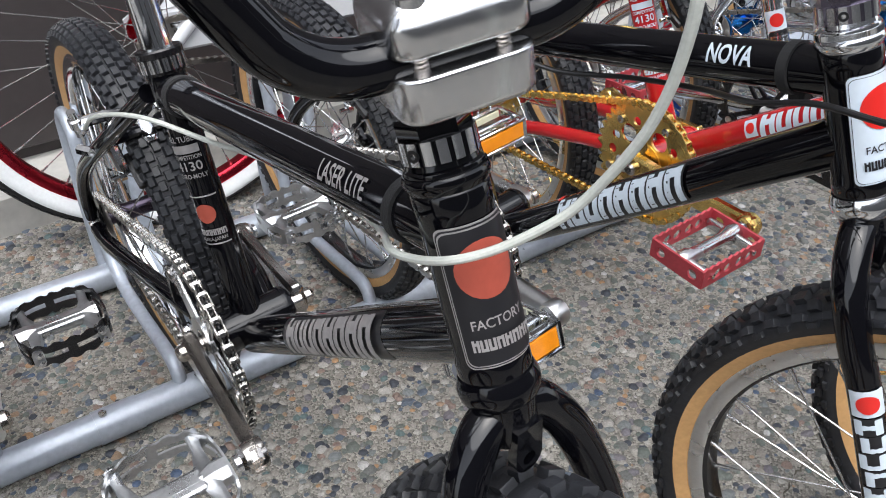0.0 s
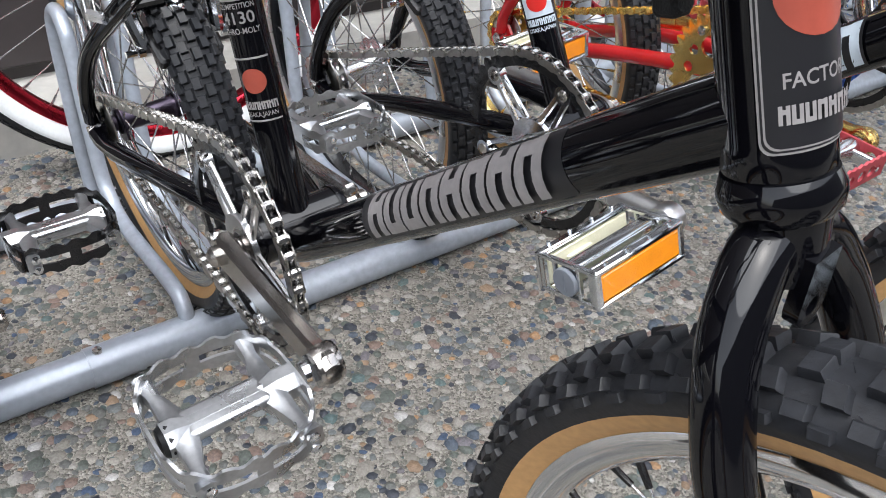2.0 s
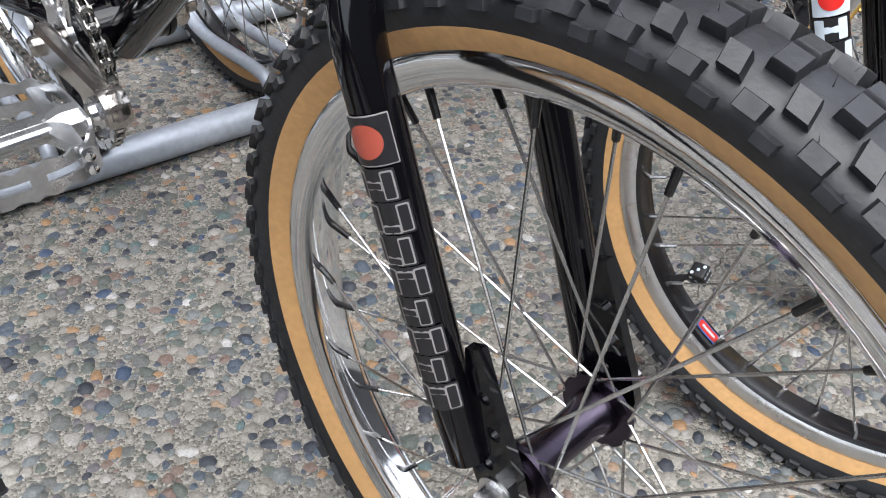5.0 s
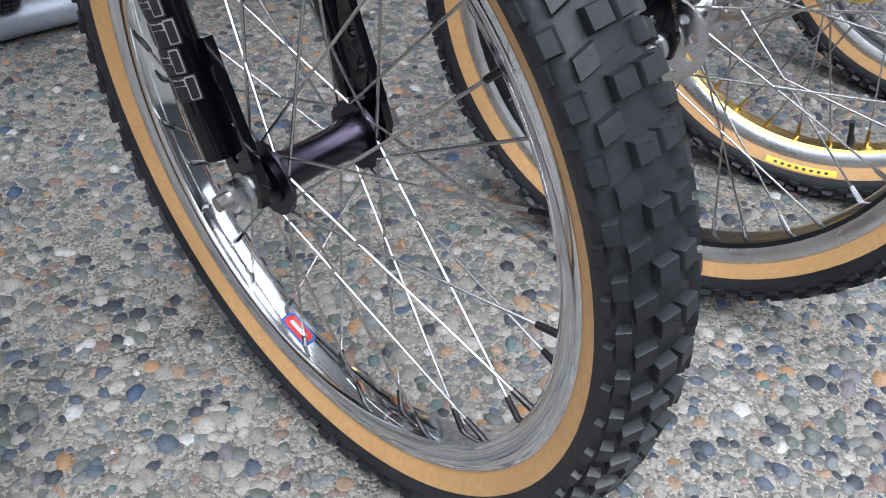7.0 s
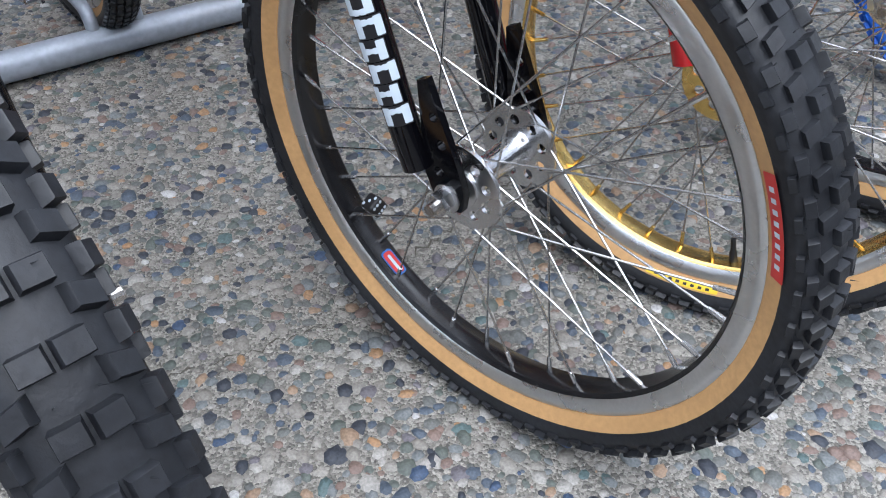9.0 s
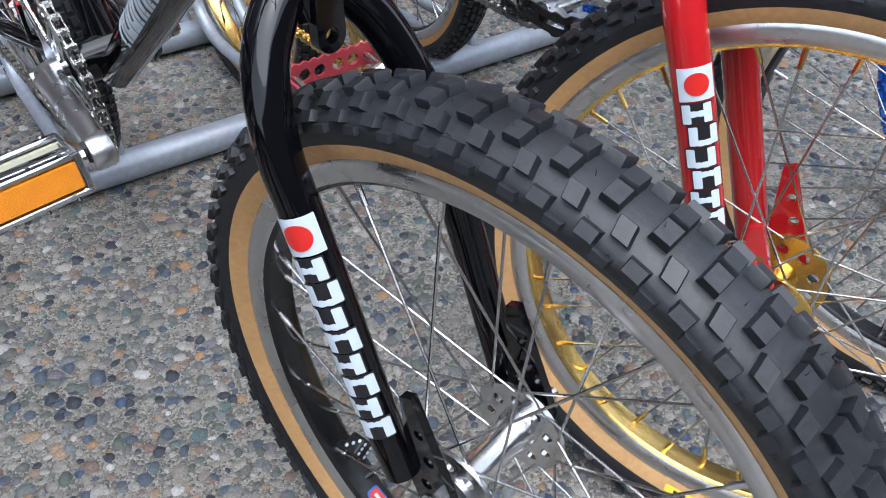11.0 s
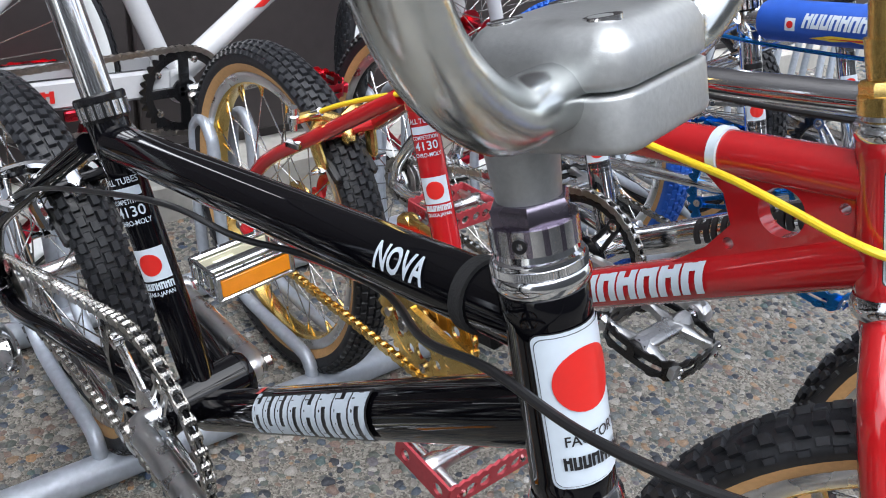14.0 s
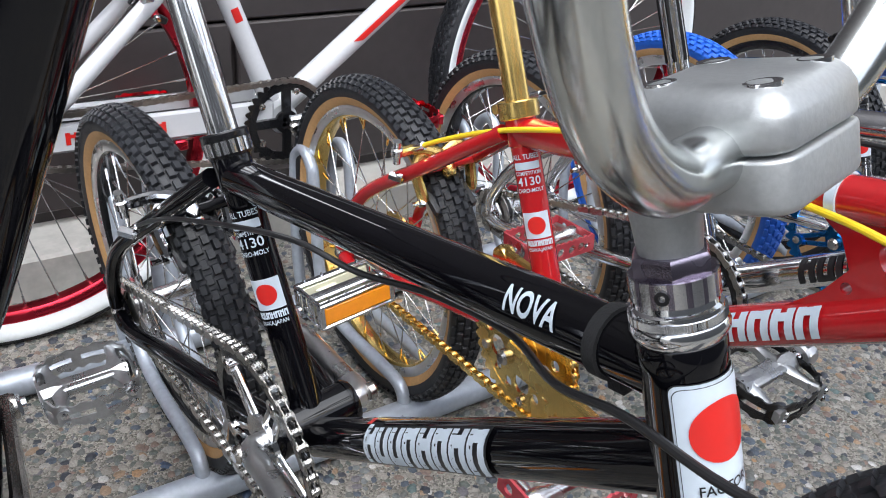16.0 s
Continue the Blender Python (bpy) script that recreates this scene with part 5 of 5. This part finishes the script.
    lean = Matrix.Translation((xc, 0, zc)) @ Matrix.Rotation(radians(-4 if gap > 0.002 else -18), 4, "Y") @ Matrix.Translation((-xc, 0, -zc))
    st = swung(part("stem", Geo().rbox(lean @ pose(xc - 0.006, 0, zc - 0.0095 - gap / 2), block[0], block[1], 0.0190, 0.011, top=0.0016).tube([quill + ax * 0.002, quill + ax * 0.026], [0.0130, 0.0150], 24), M[stem], B))
    part("stem_cap", Geo().rbox(lean @ pose(xc - 0.006, 0, zc + 0.0115 + gap / 2), block[0], block[1], 0.0230, 0.011, top=0.0115, slope=0.002), M[stem], st)
    for x in (xc - 0.006 - block[0] * 0.30, xc - 0.006 + block[0] * 0.30):
        for y in (-block[1] * 0.29, block[1] * 0.29):
            z = zc + 0.0228 + gap / 2 - 0.002 * ((x - xc + 0.006) / block[0] + 0.5)
            part("stem_bolt", Geo().lathe([(0.0030, -0.006), (0.0030, -0.0002), (0.0052, 0.0004), (0.0062, 0.0003), (0.0064, -0.006)], lean @ pose(x, y, z), 18, closed=True).tube([lean @ Vector((x, y, zc - 0.012)), lean @ Vector((x, y, zc + 0.016))], 0.0034, 10), M["alloy"], st)
            if gap > 0.002:
                part("thread", Geo().lathe([(0.0034 + 0.0009 * (k % 2), 0.0008 * k) for k in range(int(gap / 0.0008) + 2)], lean @ pose(x, y, zc - gap / 2), 12), M["nickel"], st)
    hbpts = []
    for s in (-1, 1):
        q = [(0, 0.001, 0), (0, 0.038, 0), (0, 0.057, 0.002), (0.004, 0.079, 0.021), (0.010, 0.094, 0.046), (0.014, 0.106, 0.076), (0.012, 0.126, 0.135), (0.004, 0.146, 0.180), (-0.016, 0.180, 0.205), (-0.045, 0.225, 0.209), (-0.105, 0.345, 0.205)]
        if bend:
            flat, rb, ang, tilt = bend
            ca, sa, fall = math.cos(radians(ang)), math.sin(radians(ang)), math.tan(radians(tilt))
            q = [(0, 0.001), (0, flat * 0.5), (0, flat)]
            q = [(y, z) for z, y in q] + [(flat + rb * math.sin(radians(ang * j / 6)), rb * (1 - math.cos(radians(ang * j / 6)))) for j in range(1, 7)]
            q += [(q[-1][0] + ca * d, q[-1][1] + sa * d) for d in (0.03, 0.07, 0.11, 0.15)]
            q = [(z * fall, y, z) for y, z in q] + [(-0.02, 0.185, 0.185), (-0.045, 0.225, 0.198), (-0.105, 0.345, 0.198)]
            hbpts.append(spline([(xc + a, s * b, zc + d) for a, b, d in q], 6))
            continue
        q = [(a if sweep is None else sweep * tall * d, 0.04 + (b - 0.04) * spread if b > 0.04 else b, d * tall) for a, b, d in q[:9]] + q[9:]
        if sweep is not None:
            q[9:] = [(a + 0.02, b, d * tall) for a, b, d in q[9:]]
        hbpts.append(spline([(xc + a, s * b, zc + d) for a, b, d in q], 6))
    path = hbpts[0][::-1] + hbpts[1][1:]
    hbar = swung(part("handlebar", Geo().tube(path, 0.0113, 18), M[bar], B))
    part("crossbar", Geo().tube([(xc + (0.012 if sweep is None else sweep * 0.138 * tall), -0.127, zc + 0.138 * tall), (xc + (0.012 if sweep is None else sweep * 0.138 * tall), 0.127, zc + 0.138 * tall)], 0.0075, 14), M[bar], hbar)
    for s in (-1, 1):
        d = [Vector((xc - 0.055, s * 0.245, zc + 0.2085 * tall)), Vector((xc - 0.106, s * 0.347, zc + 0.2050 * tall))]
        part("grip", Geo().tube([d[0], d[0].lerp(d[1], 0.03), d[0].lerp(d[1], 0.06), d[1]], [0.019, 0.019, 0.0148, 0.0152], 16), M["plastic"], hbar)
    # seat post and clamp
    up = (v3(ST) - v3(BB)).normalized()
    part("seat_post", Geo().tube([v3(ST) - up * 0.02, v3(ST) + up * 0.19], 0.0127, 24), M[post], B)
    m = along(v3(ST) - up * 0.006, v3(ST) + up, (1, 0, 0))
    if clamp[0] == clamp[1]:
        g = Geo().lathe([(0.0146, 0.0), (0.0198, 0.0), (0.0206, 0.001), (0.0206, 0.0165), (0.0198, 0.0175), (0.0127, 0.0175)], m, 32)
    else:
        g = striped(Geo(), m, 0.0192, 0.003, 0.0140, 27, 0, 1, 0.0006).lathe([(0.0146, 0.0), (0.0176, 0.0), (0.0182, 0.003), (0.0182, 0.0145), (0.0200, 0.015), (0.0202, 0.0195), (0.0190, 0.021), (0.0127, 0.021)], m, 28, 0)
    cl = part("seat_clamp", g, [M[clamp[0]], M[clamp[1]]], B)
    part("clamp_bolt", Geo().tube([m @ Vector((-0.024, -0.012, 0.012)), m @ Vector((-0.024, 0.012, 0.012))], 0.005, 10).box(m @ pose(-0.021, 0, 0.012), 0.010, 0.016, 0.014, b=0.002), M[clamp[0]], cl)
    # drive
    drivetrain(B, BB, (RA[0], rear_R - 0.001), ring, spider, chain, teeth, style=ring_style, detail=detail)
    t = radians(crank_tilt)
    er = (BB[0] + arm * math.cos(t), BB[1] + arm * math.sin(t))
    el = (BB[0] - arm * math.cos(t), BB[1] - arm * math.sin(t))
    crank_arm(B, BB, er, -0.060, -0.073, crank, "right_crank", round_arm=round_crank)
    crank_arm(B, BB, el, 0.052, 0.066, crank, "left_crank", round_arm=round_crank)
    part("crank_spindle", Geo().tube([v3(BB, -0.062), v3(BB, 0.054)], 0.0085, 14), M["nickel"], B)
    for e, s in ((er, -1), (el, 1)):
        m = Matrix.Translation((e[0], s * 0.138, e[1])) @ (pose(0, 0, 0, 0, -14 if pedal == "block" else 3, 0) if s < 0 else pose(0, 0, 0, 0, 4, 180))
        if pedal == "block":
            block_pedal(B, m)
        elif pedal == "frame":
            frame_pedal(B, m)
        else:
            cage_pedal(B, m, pedal_cage, "pedalalloy" if pedal_cage != "blue" else "blue")
    caliper(B, bridge, (-0.75, 0, 0.66), brake)
    return B, fw


def strap(parent, h, mat, points=PLAIN, name="cable_strap"):
    """A tie round the top tube, h metres from its seat end."""
    p, q = v3(points[2]), v3(points[3])
    d = (q - p).normalized()
    m = along(p + d * h, p + d, (0, 0, 1))
    return part(name, Geo().lathe([(0.0159, -0.0040), (0.0177, -0.0036), (0.0177, 0.0036), (0.0159, 0.0040)], m, 26, closed=True).box(m @ pose(-0.0215, -0.004, 0), 0.011, 0.012, 0.012, b=0.002), M[mat], parent)


def cruiser():
    """The larger white bike that leans along the wall, facing along x."""
    B = thing("cruiser_bicycle", "white cruiser bicycle with red rims along the wall", "bicycle", m=pose(0.155, 0.460, -0.004))
    W = M["white"]
    ra, bb, st, hb, ht, R = (0.022, 0.33), (0.431, 0.309), (0.297, 0.66), (0.930, 0.690), (0.899, 0.790), 0.33
    part("seat_tube", Geo().tube([v3(bb), v3(st)], 0.016, 20), W, B)
    dn = part("down_tube", Geo().tube([v3(bb), v3(hb)], 0.019, 20), W, B)
    part("top_tube", Geo().tube([v3(st), v3(ht)], 0.016, 20), W, B)
    part("head_tube", Geo().tube([v3(hb), v3(ht)], 0.019, 20), W, B)
    part("bottom_bracket", Geo().tube([v3(bb, -0.036), v3(bb, 0.036)], 0.024, 24), W, B)
    for s in (-1, 1):
        cs = part("chain_stay", Geo().box(Matrix.Translation((0.214, s * 0.036, 0.327)) @ Matrix.Rotation(radians(1.2), 4, "Y"), 0.40, 0.014, 0.044, b=0.005), W, B)
        part("seat_stay", Geo().tube([(0.045, s * 0.044, 0.326), (0.115, s * 0.044, 0.390), (0.242, s * 0.036, 0.508), (0.325, s * 0.012, 0.586)], 0.0120, 14), W, B)
        part("dropout", Geo().plate([(-0.025, -0.015), (0.03, -0.018), (0.03, 0.02), (0.0, 0.03), (-0.025, 0.015)], Matrix.Translation(v3(ra, s * 0.0455)) @ pose(0, 0, 0, 90), 0.005), W, B)
        part("fork_leg", Geo().tube(spline([(0.934, s * 0.02, 0.676), (0.946, s * 0.055, 0.640), (0.985, s * 0.058, 0.535), (1.065, s * 0.058, 0.335)], 6), 0.0135, 16), W, B)
        if s < 0:
            lettering(cs, [M["reddecal"]], lambda a, h, l=0.0: Vector((0.02 + h, -0.0435 - l, 0.331 - 0.021 * h - a)), 0.0, 0.155, 0.14, 0.018, 7, 90, 0.0)
    g = Geo()
    patch(g, wrap(along(v3(bb), v3(hb), (0, -1, 0)), 0.019), [(-0.005, 0.17), (0.005, 0.185), (0.005, 0.30), (-0.005, 0.30)], 0, 0.0006)
    part("stripe", g, [M["reddecal"]], dn)
    part("seat_tube_badge", patch(Geo(), wrap(along(v3(bb), v3(st), (0, -1, 0)), 0.016), rounded(0, 0.175, 0.012, 0.022, 0.001), 0, 0.0006), [M["reddecal"]], B)
    for n, x in (("rear_wheel", 0.022), ("front_wheel", 1.065)):
        wheel(n, B, Matrix.Translation((x, 0, R)), R, "redano", side="whiterubber", half=0.027, slick=True, knob=0.0018, rows=110, hub="redano", nipple="alloy")
    drivetrain(B, bb, (0.022, R), "dark", "dark", "rust", teeth=33, style="cross", detail=False, y=-0.047, angle=0)
    crank_arm(B, bb, (bb[0] + 0.16, bb[1] + 0.02), -0.068, -0.08, "alloy", "right_crank")
    crank_arm(B, bb, (bb[0] - 0.16, bb[1] - 0.02), 0.058, 0.07, "alloy", "left_crank")
    cage_pedal(B, pose(bb[0] + 0.16, -0.145, bb[1] + 0.02), "redano", "redano")
    cage_pedal(B, pose(bb[0] - 0.16, 0.145, bb[1] - 0.02, 0, 0, 180), "redano", "redano")
    caliper(B, (0.235, 0, 0.520), (-0.65, 0, 0.76), "redano")
    # a small red tag at the chain, as a plain box
    part("red_tag", Geo().box(pose(0.262, -0.046, 0.296), 0.020, 0.010, 0.016, b=0.002), M["redano"], B)


def brake_line(B, pts, mat, r=0.0029):
    """One housing from the rear brake along the top tube, then over the front to the lever."""
    c = cable(B, pts, mat, r)
    p, q = Vector(pts[0]), Vector(pts[1])
    d = (q - p).normalized()
    part("ferrule", Geo().lathe([(0, -0.004), (r * 1.7, -0.004), (r * 1.7, 0.010), (r * 1.1, 0.011), (0, 0.011)], along(p, p + d, (0, 1, 0)), 12), M["chrome"], c)


def frame_pad(B, points):
    """A blue padded sleeve on the top tube with its mark, a pale square and flames."""
    p, q = v3(points[2]), v3(points[3])
    m = along(p, q, (0, -1, 0))
    pad = part("frame_pad", Geo().lathe([(0.0160, 0.022), (0.0235, 0.024), (0.0262, 0.030), (0.0268, 0.120), (0.0265, 0.240), (0.0235, 0.247), (0.0160, 0.249)], m, 28), M["bluecloth"], B, "bright blue padded sleeve")
    at = wrap(m, 0.0268)
    part("badge", patch(Geo(), at, rounded(0, 0.075, 0.016, 0.014, 0.001), 0, 0.0008), M["decal"], pad)
    part("badge", patch(Geo(), at, disc_outline(0, 0.075, 0.0045), 0, 0.0013), M["reddecal"], pad)
    lettering(pad, [M["decal"]], at, -0.006, 0.135, 0.085, 0.018, 7, 90, 0.2, lift=0.0010)
    part("flame", patch(Geo(), at, [(0.016, 0.10), (0.019, 0.13), (0.015, 0.15), (0.020, 0.18), (0.016, 0.23), (0.009, 0.23), (0.011, 0.17), (0.010, 0.13)], 0, 0.0008), M["yellow"], pad)
    part("flame", patch(Geo(), at, [(0.0145, 0.12), (0.0155, 0.16), (0.015, 0.22), (0.012, 0.22), (0.0125, 0.17)], 0, 0.0012), M["reddecal"], pad)


grounds()
walls()
rack()
cruiser()
F1 = ((0.3476, 0.2838), (0.2866, 0.5305), (0.2878, 0.5070), (0.7107, 0.5961), (0.355, 0.272), (0.7305, 0.548))
F2 = ((0.3622, 0.3020), (0.2621, 0.5256), (0.2690, 0.5041), (0.7153, 0.6006), (0.369, 0.286), (0.7356, 0.566))
F3 = ((0.3673, 0.2999), (0.2731, 0.5161), (0.2827, 0.4983), (0.7233, 0.6015), (0.374, 0.303), (0.742, 0.557))
F5 = ((0.358, 0.290), (0.262, 0.535), (0.270, 0.522), (0.713, 0.612), (0.365, 0.294), (0.733, 0.558))
B1, W1 = bike("black racing bike with silver lettering and black handlebar", 0.0462, -0.0032, -0.070, "black", 5.1, mark="silverdecal", dot="orangedecal", badge="outline", headset=("black", "alloy", "black"), spider="alloy", rim="chrome", stem="alloy", bar="black", reach=-0.002, wheel_s=0.8575, R=0.2435, rear_R=0.239, arm=0.177, crank_tilt=8.6, rise=0.0045, stretch=-0.001, y0=0.1229, points=F1, mark_at=0.268, mark_long=0.190, top_mark="LASER LITE", hub_r=0.018, zc=0.697, gap=0.006, xc=0.7305, bar_turn=-16.9, bend=(0.0303, 0.0456, 61.4, -2.4), tall=0.93, sweep=0.0, leg_y=0.047, leg_r=0.0112, hs=-0.001)
B2, W2 = bike("black racing bike with pale badges and chrome handlebar", 0.3262, -0.0618, -0.095, "black", 10.2, rim="satin", rim_inner="dark", hub="alloy", hub_r=0.0268, nipple="alloy", ring="dark", spider="chrome", crank="satin", round_crank=True, pedal="block",
              stem="cast", bar="barchrome", headset=("chrome", "alloy", "violet"), lower_cup="chrome", shift=0.2, crank_tilt=7, arm=0.173, hs=-0.003, reach=0.0035, wheel_s=0.8700, R=0.2435, rear_R=0.233, y0=0.1276, stretch=0.0035, rise=0.0031, points=F2, mark_at=0.229, mark_long=0.172, top_mark="NOVA", xc=0.720, zc=0.709, bar_turn=-1.6, spread=1.32, sweep=0.02, tall=1.13, leg_y=0.048, leg_r=0.0114, block=(0.062, 0.064))
B3, W3 = bike("red racing bike with gold rims, chain and seat post", 0.6031, -0.0087, -0.0385, "red", 24.2, rim="satin", rim_inner="gold", hub="gold", hub_r=0.03, nipple="gold", ring="gold", spider="gold", chain="gold", ring_style="disc", crank="gold", pedal="frame", teeth=38,
              stem="gold", bar="gold", headset=("chrome", "gold", "gold"), lower_cup="chrome", post="gold", clamp=("gold", "gold"), brake="gold", gusset=True, shift=0.35, reach=-0.003, wheel_s=0.868, R=0.2445, rear_R=0.231, y0=0.1297, stretch=0.013, rise=0.0125, hs=-0.010, crank_tilt=4, mark_at=0.238, mark_long=0.175, points=F3)
B4, W4 = bike("chrome racing bike with black chainring and black-caged pedals", 0.856, -0.030, -0.05, "chrome", 9, y0=0.130, rim="satin", rim_inner="dark", hub="alloy", nipple="alloy", pedal_cage="dark", mark="ink", badge="decal", stem="alloy", bar="chrome", headset=("chrome", "alloy", "dark"),
              detail=False, shift=0.1, crank="satin", spider="dark", teeth=41, crank_tilt=11)
B5, W5 = bike("chrome racing bike with blue tyres and blue chainring", 1.175, 0.0, -0.04, "chrome", 5, points=F5, tyre="bluerubber", rim="satin", hub="blue", nipple="alloy", ring="blue", spider="blue", crank="blue", pedal_cage="blue", brake="blue", mark="ink", detail=False, bar="chrome",
              stem="alloy", headset=("chrome", "alloy", "dark"))
B6, W6 = bike("chrome racing bike with tan-walled tyres and dark chainring", 1.44, 0.0, -0.03, "chrome", 5, rim="dark", hub="alloy", nipple="alloy", detail=False, bar="chrome", mark="ink", stem="alloy", headset=("chrome", "alloy", "dark"), pedal_cage="dark", brake="blue")
B0, W0 = bike("dark racing bike with black-caged pedals at the rack end", -0.250, 0.0, -0.03, "black", -12, rim="satin", nipple="alloy", pedal_cage="dark", crank="satin", detail=False, crank_tilt=17, mark="silverdecal", dot="orangedecal", badge="outline")
strap(B1, 0.396, "strap", F1)
strap(B1, 0.035, "strap", F1)
strap(B2, 0.420, "strap", F2)
strap(B3, 0.344, "decal", F3)
brake_line(B1, [(0.1494, -0.0583, 0.4300), (0.1994, -0.0538, 0.4640), (0.2615, -0.0425, 0.4887), (0.3196, -0.0284, 0.5014), (0.3847, -0.0048, 0.5008), (0.4597, 0.0052, 0.5166), (0.5597, 0.0063, 0.5396), (0.6347, -0.0007, 0.5568), (0.6882, -0.0234, 0.5833), (0.7120, -0.0255, 0.5926), (0.7364, -0.0233, 0.6049), (0.7498, -0.0123, 0.6117), (0.7619, -0.0013, 0.6215), (0.7763, 0.0093, 0.6368), (0.7904, 0.0146, 0.6581), (0.8030, 0.0164, 0.6792), (0.8120, 0.0160, 0.6995), (0.8178, 0.0143, 0.7171), (0.8218, 0.0119, 0.7328), (0.8225, 0.0104, 0.7491), (0.8155, 0.0109, 0.7665)], "clear", 0.0021)
brake_line(B2, [(0.1288, -0.0517, 0.4057), (0.1688, -0.0506, 0.4298), (0.2219, -0.0438, 0.4560), (0.3330, -0.0341, 0.4983), (0.4221, -0.0259, 0.5266), (0.4743, -0.0097, 0.5228), (0.5346, 0.0062, 0.5326), (0.6046, 0.0048, 0.5483), (0.6661, -0.0225, 0.5711), (0.7139, -0.0305, 0.5911), (0.7638, -0.0344, 0.5981), (0.8069, -0.0312, 0.6063), (0.8440, -0.0260, 0.6184), (0.8720, -0.0216, 0.6365), (0.8900, -0.0212, 0.6615), (0.8989, -0.0237, 0.6905), (0.9027, -0.0301, 0.7245), (0.9002, -0.0567, 0.7792), (0.8622, -0.1071, 0.8685)], "cable", 0.0022)
brake_line(B3, [(0.1506, -0.0382, 0.4381), (0.1848, -0.0320, 0.4580), (0.2453, -0.0225, 0.4880), (0.3155, -0.0190, 0.5165), (0.4055, -0.0145, 0.5440), (0.5054, -0.0141, 0.5622), (0.5674, -0.0161, 0.5652), (0.6054, -0.0172, 0.5673), (0.6451, -0.0264, 0.5734), (0.6880, -0.0288, 0.5730), (0.7250, -0.0300, 0.5715), (0.7513, -0.0228, 0.5695), (0.7764, 0.0133, 0.5601), (0.7928, 0.0578, 0.5617), (0.7897, 0.1184, 0.6090), (0.7512, 0.1712, 0.7584)], "yellow", 0.0029)
brake_line(B4, [(0.085, -0.066, 0.452), (0.15, -0.050, 0.484), (0.24, -0.028, 0.494), (0.32, -0.021, 0.502), (0.50, -0.020, 0.532), (0.66, -0.022, 0.566), (0.76, -0.03, 0.60), (0.83, 0.01, 0.64), (0.82, 0.08, 0.72)], "cable", 0.0028)
brake_line(B5, [(0.085, -0.066, 0.452), (0.15, -0.050, 0.484), (0.24, -0.028, 0.494), (0.32, -0.021, 0.502), (0.50, -0.020, 0.532), (0.66, -0.022, 0.566), (0.76, -0.03, 0.60), (0.83, 0.01, 0.64)], "blue", 0.0028)
rim_film(W1, math.atan2(-0.188, -0.0465), 0.030, 0.012, ((1, 1, "blueink"), (0.86, 0.8, "reddecal"), (0.6, 0.25, "decal")), r=0.1875)
rim_film(W2, math.atan2(-0.156, -0.103), 0.026, 0.012, ((1, 1, "blueink"), (0.86, 0.8, "reddecal"), (0.6, 0.25, "decal")), r=0.1875)
valve(W2, math.atan2(-0.102, -0.123), True, r=0.1875)
valve(W3, math.atan2(-0.180, 0.05), r=0.1885)
wall_film(W2, 0.327, 0.066, "reddecal", "decal", R=0.2435)
wall_film(W3, math.atan2(-0.215, 0.014), 0.070, "yellow", "ink", R=0.2445, r0=0.0290, r1=0.0345)
frame_pad(B5, F5)
for k in range(6):
    t = 2 * math.pi * k / 6
    up = (v3(ST) - v3(BB)).normalized()
    m = along(v3(ST), v3(ST) + up, (1, 0, 0))
    part("flute", Geo().tube([m @ Vector((0.0116 * math.cos(t), 0.0116 * math.sin(t), 0.03)), m @ Vector((0.0116 * math.cos(t), 0.0116 * math.sin(t), 0.18))], 0.0028, 6), M["dark"], B4, "dark groove in the post")
